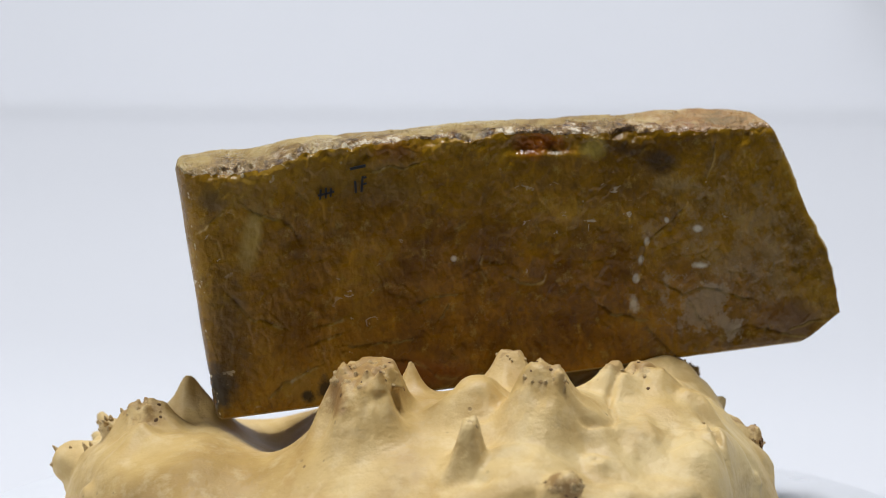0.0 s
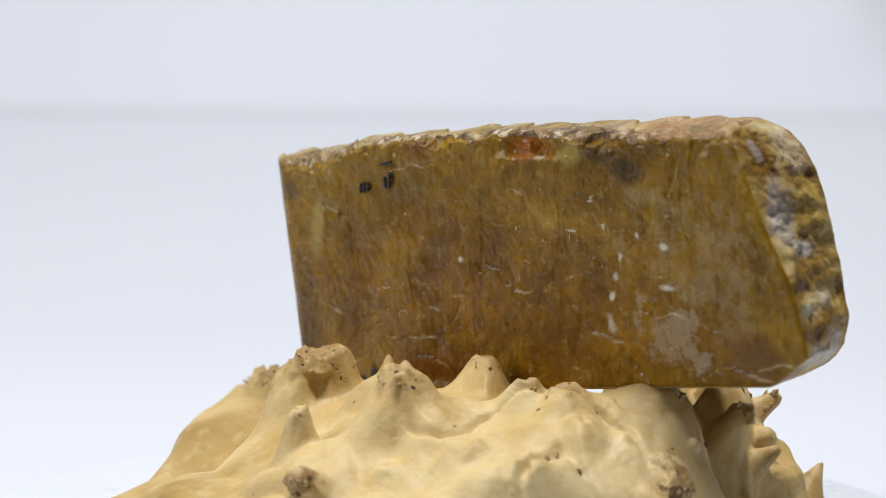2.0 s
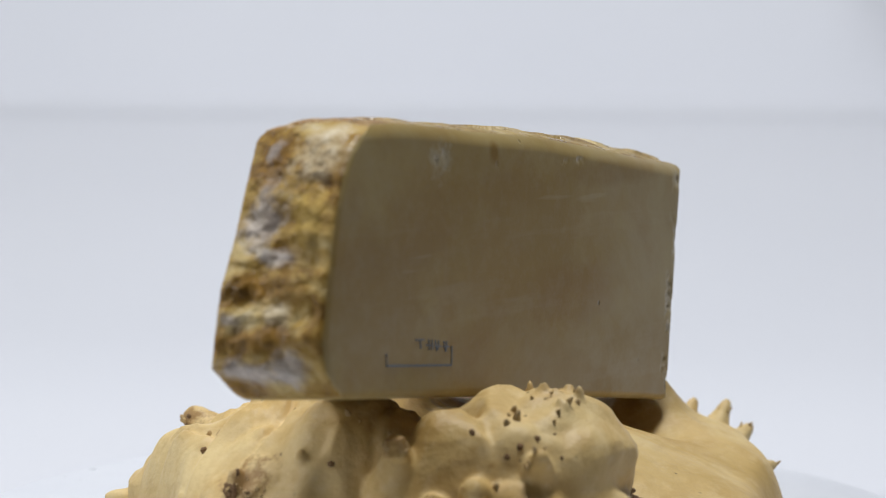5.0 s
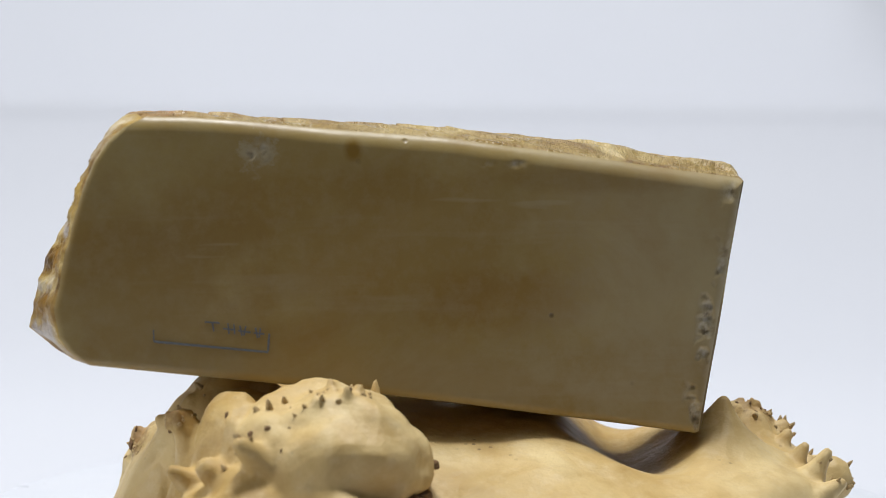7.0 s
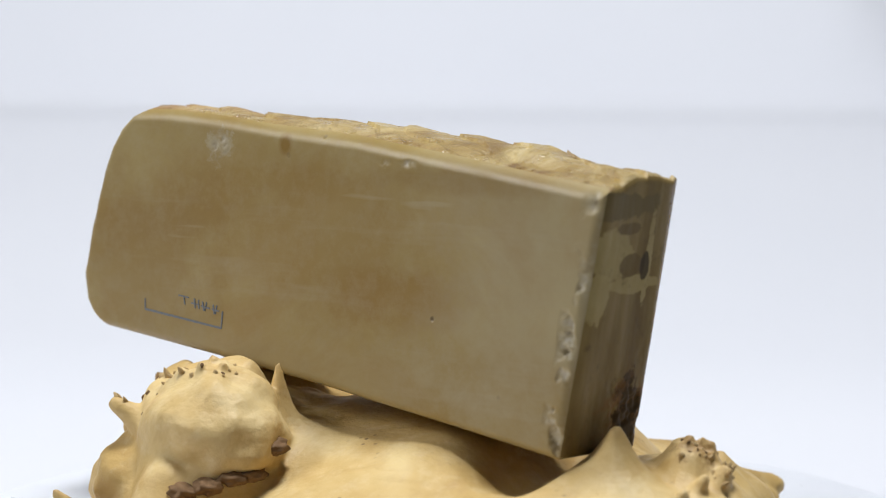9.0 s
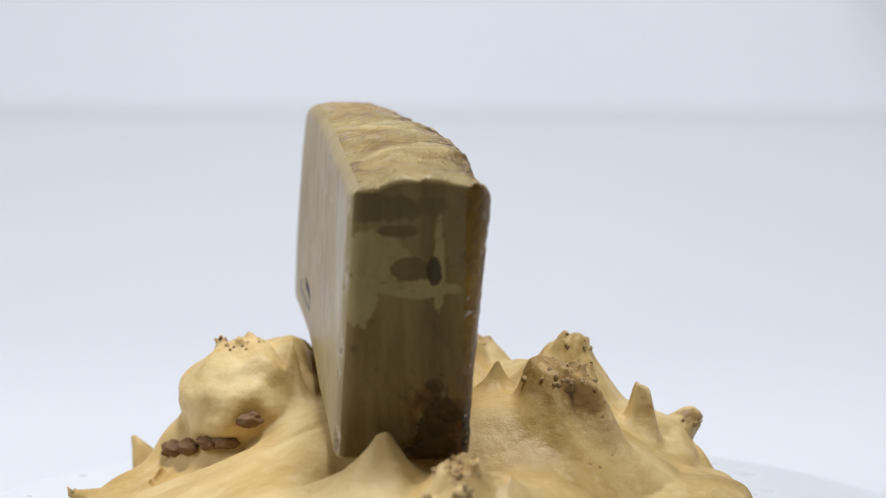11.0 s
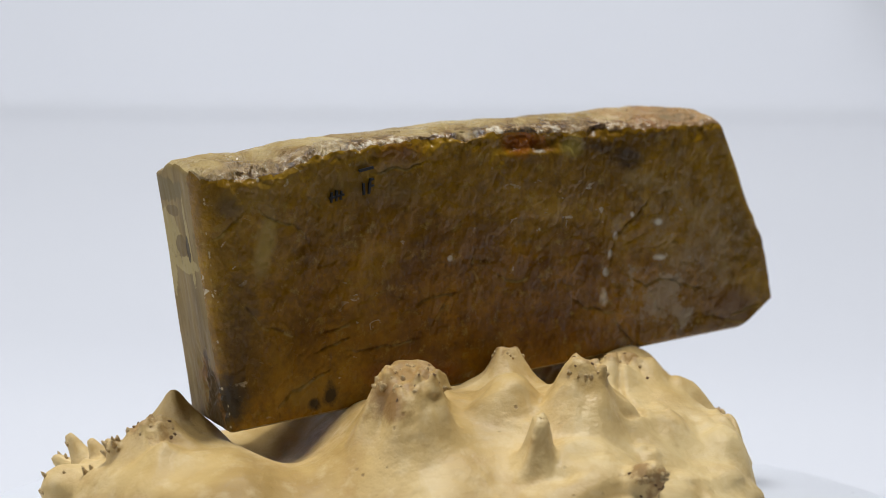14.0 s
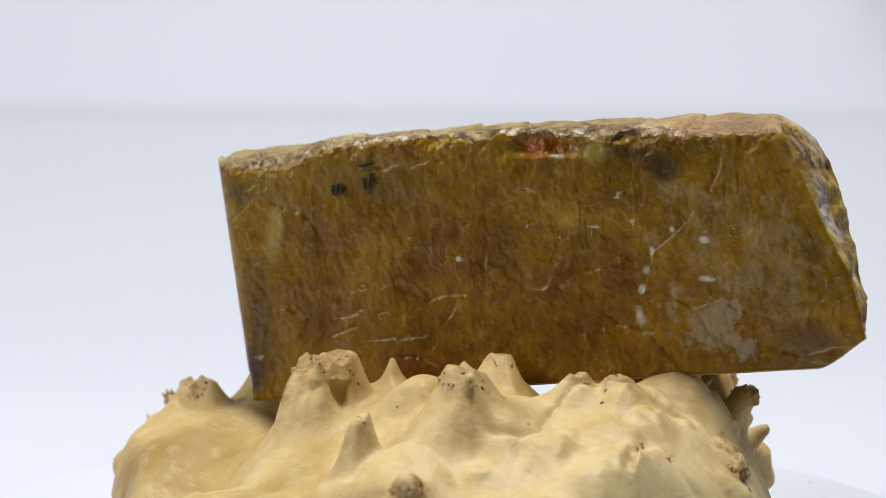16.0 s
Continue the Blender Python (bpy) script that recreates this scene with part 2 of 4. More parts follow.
def back_material():
    m = Mat("satin_beige_stone", 0.36)
    m.bsdf.inputs["Specular IOR Level"].default_value = 0.4
    c = m.ramp(m.noise(8.0, 6.0, 0.58, m.scaled(0.8, 1, 1.3), 0.6), [(0.34, (0.285, 0.190, 0.055)), (0.5, (0.35, 0.260, 0.098)), (0.66, (0.42, 0.335, 0.165))])
    brown = (0.27, 0.165, 0.040)
    for x, z, rx, rz, rag, how, col in (
        (0.010, -0.085, 0.11, 0.045, 1.6, 0.55, brown),
        (-0.025, -0.106, 0.045, 0.018, 1.4, 0.50, (0.25, 0.135, 0.020)),
        (0.130, -0.095, 0.050, 0.060, 1.6, 0.55, (0.26, 0.160, 0.050)),
        (0.038, -0.062, 0.035, 0.010, 1.6, 0.35, brown),
        (-0.100, -0.105, 0.075, 0.085, 1.6, 0.40, (0.43, 0.375, 0.25)),
        (0.030, -0.145, 0.120, 0.020, 1.6, 0.30, (0.42, 0.36, 0.23)),
        (-0.050, -0.0560, 0.06, 0.007, 1.2, 0.5, (0.26, 0.165, 0.050)),
        (0.0440, -0.0435, 0.0048, 0.0058, 0.2, 0.85, (0.22, 0.12, 0.012)),
        (0.084, -0.0453, 0.008, 0.008, 3.5, 0.6, (0.44, 0.39, 0.27)),
    ):
        p = at(x, 0.06, z)
        c = m.mix(m.calc("MULTIPLY", m.spot(p.x, p.y, p.z, rx * UNIT, 0.1, rz * UNIT, 0.0, rag, 150.0 if rag > 3.0 else 22.0), how), c, col)
    c = m.mix(m.ramp(m.noise(15.0, 7.0, 0.66, None, 0.8), [(0.48, 0.0), (0.68, 0.5)]), c, (0.28, 0.165, 0.036))
    c = m.mix(m.ramp(m.noise(150.0, 6.0, 0.7), [(0.45, 0.0), (0.75, 0.3)]), c, (0.40, 0.33, 0.20))
    specks = m.calc("MULTIPLY", m.ramp(m.cells(60.0), [(0.04, 1.0), (0.075, 0.0)]), m.ramp(m.noise(28.0, 2.0), [(0.48, 0.0), (0.56, 0.8)]))
    c = m.mix(specks, c, (0.09, 0.06, 0.025))
    scratch = m.ramp(m.noise(60.0, 3.0, 0.6, m.scaled(0.06, 1, 1.6, (0, 0.2, 0))), [(0.66, 0.0), (0.70, 0.35)])
    c = m.mix(scratch, c, (0.44, 0.37, 0.24))
    scuff = m.ramp(m.noise(45.0, 4.0, 0.65, m.scaled(0.10, 1, 1.8, (0, -0.12, 0))), [(0.58, 0.0), (0.72, 0.16)])
    c = m.mix(scuff, c, (0.47, 0.42, 0.31))
    c = m.mix(m.calc("MULTIPLY", m.field("lit_lip_and_chip"), 0.8), c, m.ramp(m.noise(300.0, 3.0), [(0.36, (0.16, 0.12, 0.07)), (0.46, (0.42, 0.36, 0.24)), (0.6, (0.56, 0.51, 0.40))]))
    n = m.bump(m.noise(14.0, 3.0), 0.25, 0.003)
    n = m.bump(m.noise(220.0, 4.0, 0.6), 0.12, 0.0008, n)
    n = m.bump(m.calc("SUBTRACT", 1.0, specks), 0.5, 0.0008, n)
    return m.done(c, n, m.ramp(m.noise(45.0, 4.0), [(0.3, 0.3), (0.7, 0.46)]))


def top_material():
    m = Mat("chipped_pale_stone", 0.45)
    band = m.noise(40.0, 6.0, 0.65, m.scaled(1.2, 0.5, 1.0, (0, 0, 0.5)), 1.0)
    c = m.ramp(band, [(0.32, (0.17, 0.09, 0.025)), (0.45, (0.33, 0.225, 0.075)), (0.6, (0.46, 0.35, 0.15)), (0.75, (0.60, 0.50, 0.29))])
    crust = m.ramp(m.noise(230.0, 6.0, 0.75), [(0.38, (0.018, 0.011, 0.008)), (0.47, (0.09, 0.042, 0.014)), (0.54, (0.30, 0.18, 0.055)), (0.60, (0.62, 0.54, 0.40))])
    for x, y, rx, ry in ((-0.062, -0.012, 0.034, 0.012), (-0.010, -0.001, 0.050, 0.008), (0.030, 0.005, 0.030, 0.010), (0.075, 0.014, 0.050, 0.008)):
        c = m.mix(m.calc("MULTIPLY", m.spot(x, y, 0.13, rx, ry, 0.08, 0.0, 1.3, 90.0), 0.9), c, crust)
    far = m.spot(0.10, 0.02, 0.13, 0.045, 0.05, 0.06, 0.0, 0.9, 60.0)
    c = m.mix(m.calc("MULTIPLY", far, 0.6), c, m.ramp(m.noise(110.0, 6.0, 0.7), [(0.36, (0.10, 0.05, 0.02)), (0.5, (0.34, 0.15, 0.05)), (0.64, (0.60, 0.46, 0.26))]))
    n = m.bump(m.noise(55.0, 5.0, 0.6, m.scaled(1.5, 0.5, 1.0, (0, 0, 0.5)), 0.6), 0.9, 0.004)
    split = m.ramp(m.noise(26.0, 6.0, 0.6, m.scaled(0.8, 1.4, 1.0, (0, 0, 0.5)), 0.8), [(0.47, 0.0), (0.50, 1.0), (0.53, 0.0)])
    c = m.mix(m.calc("MULTIPLY", split, 0.22), c, (0.14, 0.075, 0.025))
    n = m.bump(m.calc("SUBTRACT", 1.0, split), 0.4, 0.0015, n)
    n = m.bump(m.noise(320.0, 5.0, 0.7), 0.5, 0.0015, n)
    return m.done(c, n, m.ramp(m.noise(90.0, 5.0), [(0.35, 0.2), (0.65, 0.6)]))


def left_end_material():
    m = Mat("olive_banded_stone", 0.5)
    m.bsdf.inputs["Specular IOR Level"].default_value = 0.18
    c = m.ramp(m.noise(16.0, 6.0, 0.6, m.scaled(1, 3.5, 0.7)), [(0.32, (0.13, 0.083, 0.024)), (0.5, (0.215, 0.148, 0.052)), (0.68, (0.30, 0.22, 0.09))])
    cream = m.ramp(m.noise(60.0, 3.0), [(0.3, (0.31, 0.235, 0.085)), (0.7, (0.40, 0.315, 0.135))])
    sharp = lambda spot: m.ramp(spot, [(0.28, 0.0), (0.45, 0.88)])
    for y, z, ry, rz, rag in ((0.030, -0.084, 0.018, 0.013, 0.7), (0.037, -0.100, 0.011, 0.013, 1.2), (0.005, -0.084, 0.003, 0.024, 0.9), (0.016, -0.0965, 0.020, 0.0040, 1.1)):
        p = at(-0.12, y, z)
        c = m.mix(sharp(m.spot(p.x, p.y, p.z, 0.1, ry * UNIT, rz * UNIT, 0.0, rag + 0.3, 70.0)), c, cream)
    for y, z, ry, rz, rag, col in (
        (0.017, -0.0885, 0.010, 0.006, 0.15, (0.145, 0.095, 0.03)),
        (0.007, -0.0895, 0.004, 0.007, 0.7, (0.045, 0.03, 0.013)),
        (0.022, -0.073, 0.010, 0.003, 0.5, (0.15, 0.10, 0.035)),
        (0.004, -0.155, 0.016, 0.022, 1.4, (0.06, 0.035, 0.012)),
        (0.030, -0.063, 0.03, 0.007, 0.9, (0.15, 0.11, 0.042)),
    ):
        p = at(-0.12, y, z)
        c = m.mix(sharp(m.spot(p.x, p.y, p.z, 0.1, ry * UNIT, rz * UNIT, 0.0, rag + 0.2, 80.0)), c, col)
    rust = m.calc("MULTIPLY", m.ramp(m.noise(90.0, 6.0, 0.7), [(0.52, 0.0), (0.6, 0.8)]), m.spot(-0.08, 0.006, 0.04, 0.1, 0.022, 0.03, 0.0, 0.6))
    c = m.mix(rust, c, (0.22, 0.105, 0.025))
    c = m.mix(m.ramp(m.noise(140.0, 5.0, 0.7), [(0.58, 0.0), (0.72, 0.5)]), c, (0.07, 0.05, 0.022))
    n = m.bump(m.noise(30.0, 4.0, 0.6, m.scaled(1, 3, 0.6)), 0.25, 0.0015)
    n = m.bump(m.noise(240.0, 4.0), 0.2, 0.001, n)
    return m.done(c, n, m.ramp(m.noise(50.0, 4.0), [(0.3, 0.45), (0.7, 0.65)]))


def right_end_material():
    m = Mat("rough_broken_stone", 0.45)
    m.bsdf.inputs["Specular IOR Level"].default_value = 0.3
    c = m.ramp(m.noise(48.0, 7.0, 0.66, m.scaled(1, 0.8, 1.5), 0.8), [(0.30, (0.10, 0.048, 0.008)), (0.42, (0.26, 0.145, 0.025)), (0.52, (0.42, 0.275, 0.07)), (0.64, (0.52, 0.40, 0.18)), (0.78, (0.64, 0.57, 0.44))])
    grain = m.noise(120.0, 6.0, 0.7)
    shade = lambda a, b: m.ramp(grain, [(0.38, a), (0.62, b)])
    umber, slate, cream, ochre = shade((0.085, 0.038, 0.005), (0.28, 0.145, 0.020)), shade((0.30, 0.26, 0.235), (0.62, 0.57, 0.53)), shade((0.36, 0.25, 0.11), (0.70, 0.62, 0.45)), shade((0.28, 0.175, 0.03), (0.52, 0.36, 0.09))
    for y, z, ry, rz, how, col in (
        (0.040, -0.0440, 0.012, 0.016, 0.85, umber), (0.0385, -0.0410, 0.004, 0.007, 0.7, slate), (0.061, -0.0410, 0.016, 0.011, 0.85, cream),
        (0.044, -0.0660, 0.013, 0.015, 0.8, slate), (0.064, -0.0650, 0.012, 0.013, 0.8, ochre), (0.052, -0.0800, 0.010, 0.005, 0.8, slate),
        (0.050, -0.0930, 0.024, 0.0075, 0.9, umber), (0.059, -0.1010, 0.010, 0.005, 0.75, cream), (0.041, -0.1045, 0.005, 0.004, 0.7, slate),
        (0.050, -0.1120, 0.026, 0.009, 0.9, umber), (0.050, -0.1240, 0.018, 0.007, 0.8, slate), (0.066, -0.1210, 0.009, 0.009, 0.7, slate), (0.040, -0.1320, 0.015, 0.007, 0.8, umber),
    ):
        p = at(0.165, y, z)
        s = m.spot(p.x, p.y, p.z, 0.1, ry * UNIT, rz * UNIT, 0.0, 1.5, 90.0)
        c = m.mix(m.calc("MULTIPLY", s, how), c, col)
    n = m.bump(m.noise(110.0, 5.0, 0.6, m.scaled(1, 0.8, 1.3), 0.7), 0.5, 0.003)
    n = m.bump(m.noise(320.0, 4.0), 0.4, 0.0012, n)
    return m.done(c, n, m.ramp(m.noise(60.0, 4.0), [(0.35, 0.28), (0.65, 0.55)]))


def ink_material(name, colour, rough):
    m = Mat(name, rough)
    return m.done(m.mix(m.noise(600.0, 3.0), colour, tuple(2.2 * k for k in colour)))


CLOTH, PAINT, PLASTIC, WOOD = cloth_material(), paint_material(), plastic_material(), wood_material()
NUB, PIT_AND_SHADE = nub_material(), pit_and_shade_material()
BLACK_INK = ink_material("black_marker_ink", (0.008, 0.009, 0.012), 0.4)
BLUE_INK = ink_material("blue_stamp_ink", (0.105, 0.115, 0.130), 0.6)


# ---- mesh helpers ----
def mesh_of(name, bm, *mats, smooth=True):
    me = bpy.data.meshes.new(name)
    bm.to_mesh(me)
    bm.free()
    for p in me.polygons:
        p.use_smooth = smooth
    for k in mats:
        me.materials.append(k)
    return me


def part(name, bm, material, parent, label="", smooth=True):
    ob = new(name, mesh_of(name, bm, material, smooth=smooth))
    ob.parent = parent
    return tagged(ob, label)


def rings(bm, loops, closed_ends=True):
    """Skins a stack of equal rings of points."""
    rows = [[bm.verts.new(p) for p in loop] for loop in loops]
    n = len(rows[0])
    for a, b in zip(rows, rows[1:]):
        for i in range(n):
            bm.faces.new((a[i], a[(i + 1) % n], b[(i + 1) % n], b[i]))
    if closed_ends:
        bm.faces.new(list(reversed(rows[0])))
        bm.faces.new(rows[-1])


def lathe(bm, profile, n=96):
    rings(bm, [[Vector((r * math.cos(2 * math.pi * i / n), r * math.sin(2 * math.pi * i / n), z)) for i in range(n)] for r, z in profile])


def box(bm, centre, ax, ay, az):
    """A box from its centre and three half-axes."""
    v = [bm.verts.new(centre + sx * ax + sy * ay + sz * az) for sx in (-1, 1) for sy in (-1, 1) for sz in (-1, 1)]
    for f in ((0, 1, 3, 2), (4, 6, 7, 5), (0, 4, 5, 1), (2, 3, 7, 6), (0, 2, 6, 4), (1, 5, 7, 3)):
        bm.faces.new([v[i] for i in f])


# ---- the room and the backdrop ----
def room():
    def wall(name, lo, hi, label):
        bm = bmesh.new()
        lo, hi = Vector(lo), Vector(hi)
        half = (hi - lo) / 2
        box(bm, (lo + hi) / 2, Vector((half.x, 0, 0)), Vector((0, half.y, 0)), Vector((0, 0, half.z)))
        bmesh.ops.recalc_face_normals(bm, faces=bm.faces)
        tagged(new(name, mesh_of(name, bm, PAINT, smooth=False)), label, "room", kind="structure")

    wall("floor", (-1.7, -2.1, -0.15), (1.7, 2.3, -0.05), "grey painted floor under the white sheet")
    wall("ceiling", (-1.7, -2.1, 2.2), (1.7, 2.3, 2.3), "plain grey painted ceiling of the room")
    wall("wall_north", (-1.7, 2.3, -0.15), (1.7, 2.4, 2.3), "plain grey painted wall behind the backdrop")
    wall("wall_south", (-1.7, -2.2, -0.15), (1.7, -2.1, 2.3), "plain grey painted wall of the room")
    wall("wall_east", (1.7, -2.2, -0.15), (1.8, 2.4, 2.3), "plain grey painted wall of the room")
    wall("wall_west", (-1.8, -2.2, -0.15), (-1.7, 2.4, 2.3), "plain grey painted wall of the room")


def backdrop():
    """White cloth over the table, swept up behind it, with one soft fold, then hanging to the top and falling back at one side."""
    line = [(-0.3 + 0.125 * k, 0.0) for k in range(9)]
    line += [(0.70 + 0.05 * k, 0.131 * (k / 11.5) ** 1.7) for k in range(1, 12)]
    line += [(1.262, 0.126), (1.272, 0.129), (1.285, 0.1305), (1.305, 0.131), (1.322, 0.133), (1.335, 0.139), (1.345, 0.15), (1.355, 0.17)]
    line += [(1.355 + 0.072 * k + 0.004 * math.sin(k * 0.9), 0.17 + 0.09 * k) for k in range(1, 13)]
    bm = bmesh.new()
    cols = 180
    grid = []
    for i in range(cols + 1):
        x = -1.5 + 3.0 * i / cols
        row = []
        for y, z in line:
            w = noise.noise(Vector((x * 2.2, y * 1.5, z * 3.0))) * 0.006 if y > 0.6 else 0.0
            sag = 0.006 * noise.noise(Vector((x * 1.6 + 7.0, 0, 0))) if 0.08 < z < 0.17 else 0.0
            k = min(1.0, max(0.0, (x - 0.37) / 0.14))
            crease = -0.09 * k * k * (3 - 2 * k) * min(1.0, max(0.0, (z - 0.17) / 0.10))
            row.append(bm.verts.new((x, y - abs(w) - crease, z + sag)))
        grid.append(row)
    for a, b in zip(grid, grid[1:]):
        for j in range(len(line) - 1):
            bm.faces.new((a[j], b[j], b[j + 1], a[j + 1]))
    ob = new("backdrop", mesh_of("backdrop", bm, CLOTH))
    s = ob.modifiers.new("thickness", "SOLIDIFY")
    s.thickness, s.offset = 0.002, -1
    tagged(ob, "white cloth backdrop with one soft horizontal fold", "backdrop", kind="structure")


# ---- the turntable ----
def turntable():
    top = new("turntable")
    top.matrix_world = pose(0, 0, PLATE_TOP)
    tagged(top, "round white plastic turntable on the white cloth", "turntable", kind="thing")
    bm = bmesh.new()
    r = 0.230 * UNIT
    lathe(bm, [(r - 0.004, -0.011), (r - 0.001, -0.0095), (r, -0.006), (r, -0.004), (r - 0.0007, -0.0014), (r - 0.0025, -0.0004), (r - 0.005, 0.0)], 160)
    part("plate", bm, PLASTIC, top, "flat white disc with a rounded rim")
    bm = bmesh.new()
    lathe(bm, [(0.118, -0.028), (0.120, -0.026), (0.120, -0.013), (0.117, -0.011)], 120)
    part("drum", bm, PLASTIC, top)
    return top


# ---- the burl stand ----
def outline(angle):
    """The reach of the burl's foot in a direction, in units."""
    stops = [(0, 0.157), (20, 0.152), (40, 0.142), (61, 0.150), (83.5, 0.172), (105, 0.152), (128, 0.149), (149, 0.168), (162, 0.176),
             (175, 0.180), (193, 0.168), (212, 0.148), (230, 0.154), (244, 0.170), (257, 0.150), (272, 0.138), (292, 0.141), (306, 0.138), (319, 0.146), (338, 0.142), (360, 0.157)]
    a = angle % 360
    for (a0, r0), (a1, r1) in zip(stops, stops[1:]):
        if a0 <= a <= a1:
            k = (a - a0) / (a1 - a0)
            return r0 + (r1 - r0) * k * k * (3 - 2 * k)
    return 0.157


# the deep cleft under the slab's broken end
HOLLOW = (0.124, 0.059)


def mound_height(x, y):
    h = -0.153
    back = min(1.0, max(0.0, (y - 0.015) / 0.065))
    back = back * back * (3 - 2 * back)
    if y < -0.02:
        h -= 0.058 * ((-y - 0.02) / 0.11) ** 1.8
    if y > 0.02:
        h -= 0.058 * ((y - 0.02) / 0.155) ** 1.2
    h -= 0.019 * math.exp(-((x + 0.074 + 0.016 * back) / 0.022) ** 2) * (1 - 0.5 * math.exp(-((y + 0.06) / 0.04) ** 2)) * (1 - 0.85 * back)
    h -= 0.006 * back * (1 if x < 0 else max(0.0, 1 - x / 0.03))
    if x < -0.04:
        k = min(1.0, (-0.04 - x) / 0.06)
        h -= 0.0185 * k * k * (3 - 2 * k) * (1 - 0.75 * back)
    if x < -0.11:
        h -= 0.25 * (-0.11 - x)
    if x > 0.09:
        h -= 0.030 * ((x - 0.09) / 0.05) ** 2
    h -= 0.007 * math.exp(-((y - 0.022) / 0.032) ** 2) * math.exp(-((x + 0.010) / 0.085) ** 4)
    h -= 0.013 * math.exp(-(((x - 0.024) / 0.024) ** 2 + ((y - 0.112) / 0.026) ** 2))
    h -= 0.011 * math.exp(-(((x + 0.080) / 0.03) ** 2 + ((y + 0.098) / 0.03) ** 2))
    h -= 0.006 * math.exp(-(((x - 0.055) / 0.016) ** 2 + ((y - 0.004) / 0.025) ** 2))
    h -= 0.010 * math.exp(-(((x - 0.090) / 0.03) ** 2 + ((y + 0.062) / 0.03) ** 2))
    return h


# place and height of the tip, its radius, the reach of its flare, the flare's power
SWELLINGS = [
    (0.014, -0.0486, -0.1425, 0, 0.0165, 2.2), (0.062, 0.097, -0.147, 0.016, 0.018, 2), (0.098, 0.086, -0.148, 0.008, 0.014, 2),
    (0.1, -0.003, -0.163, 0, 0.026, 2), (0.11, 0.046, -0.148, 0.008, 0.018, 2), (0.086, 0.044, -0.15, 0.01, 0.018, 2),
    (0.126, 0.01, -0.178, 0, 0.015, 2), (0.108, -0.03, -0.181, 0, 0.017, 2), (-0.14, 0.008, -0.181, 0, 0.028, 2),
    (0.076, -0.068, -0.175, 0, 0.032, 2), (0.03, -0.11, -0.176, 0, 0.026, 2), (0.058, -0.036, -0.157, 0, 0.017, 2),
]
# the same for the knobs of the smooth half
SLENDER_KNOBS = [
    (-0.036, -0.05, -0.139, 0.0135, 0.0068, 1.8), (-0.017, -0.0217, -0.139, 0.0008, 0.0045, 1), (0.0273, 0, -0.136, 0.004, 0.0085, 1.2),
    (0.0425, -0.061, -0.134, 0.006, 0.0125, 1.25), (0.048, -0.054, -0.146, 0.003, 0.018, 1.1), (0.009, -0.09, -0.1535, 0.0034, 0.0046, 1.3),
    (0.0339, 0.0738, -0.139, 0.0012, 0.006, 1.1), (0.0456, 0.0994, -0.144, 0.0075, 0.011, 1.6), (0.0575, 0.1095, -0.141, 0.002, 0.007, 1.2),
    (-0.1225, 0.0269, -0.154, 0.002, 0.0105, 1.1), (-0.1392, -0.0043, -0.163, 0.007, 0.008, 1.3), (-0.1385, -0.023, -0.168, 0.0018, 0.008, 1.2),
]
# and for those of the gnarled half
CLUSTERED_KNOBS = [
    (0.0739, -0.0159, -0.139, 0.0034, 0.01, 1.2), (0.0891, -0.0073, -0.141, 0.0064, 0.01, 1.25), (0.1124, 0.022, -0.152, 0.002, 0.008, 1.2),
    (0.118, 0.042, -0.1465, 0.003, 0.009, 1.2), (0.115, 0.07, -0.152, 0.0045, 0.009, 1.3), (0.105, 0.0255, -0.148, 0.0018, 0.0075, 1.1),
    (0.106, -0.0205, -0.156, 0.0018, 0.0085, 1.1), (0.111, -0.0086, -0.159, 0.002, 0.008, 1.2), (0.1225, 0.012, -0.166, 0.002, 0.008, 1.2),
    (0.072, -0.0465, -0.164, 0.003, 0.009, 1.3), (0.095, 0.0985, -0.151, 0.002, 0.0065, 1.2), (0.09, 0.114, -0.159, 0.0018, 0.007, 1.2),
    (0.106, -0.036, -0.164, 0.008, 0.01, 1.4), (0.064, -0.078, -0.169, 0.0025, 0.011, 1.3), (0.093, -0.052, -0.172, 0.003, 0.011, 1.3),
]
# and for the small stubs between them
STUBS = [
    (0.098, 0.0221, -0.149, 0.0016, 0.0042, 1), (0.1076, -0.0187, -0.156, 0.0018, 0.0046, 1), (0.1237, 0.0289, -0.163, 0.0014, 0.0045, 1),
    (0.1094, -0.0345, -0.164, 0.005, 0.005, 1.2), (0.1, -0.005, -0.152, 0.0014, 0.004, 1), (0.0965, 0.0965, -0.151, 0.0014, 0.0045, 1),
    (0.099, 0.009, -0.149, 0.0012, 0.004, 1), (0.118, 0.01, -0.16, 0.0016, 0.005, 1),
]


def warts():
    """Small rounded bulges strewn over the gnarled half."""
    rng = random.Random(31)
    rows = []
    while len(rows) < 20:
        x, y = rng.uniform(0.055, 0.135), rng.uniform(-0.085, 0.045)
        if math.hypot(x, y) < 0.135 and not (x < 0.085 and y > -0.012):
            rows.append((x, y, mound_height(x, y) + rng.uniform(0.004, 0.008), rng.uniform(0.0010, 0.0040), rng.uniform(0.005, 0.010), rng.uniform(1.3, 2.2)))
    return rows


KNOBS = SWELLINGS + SLENDER_KNOBS + CLUSTERED_KNOBS + STUBS + warts()


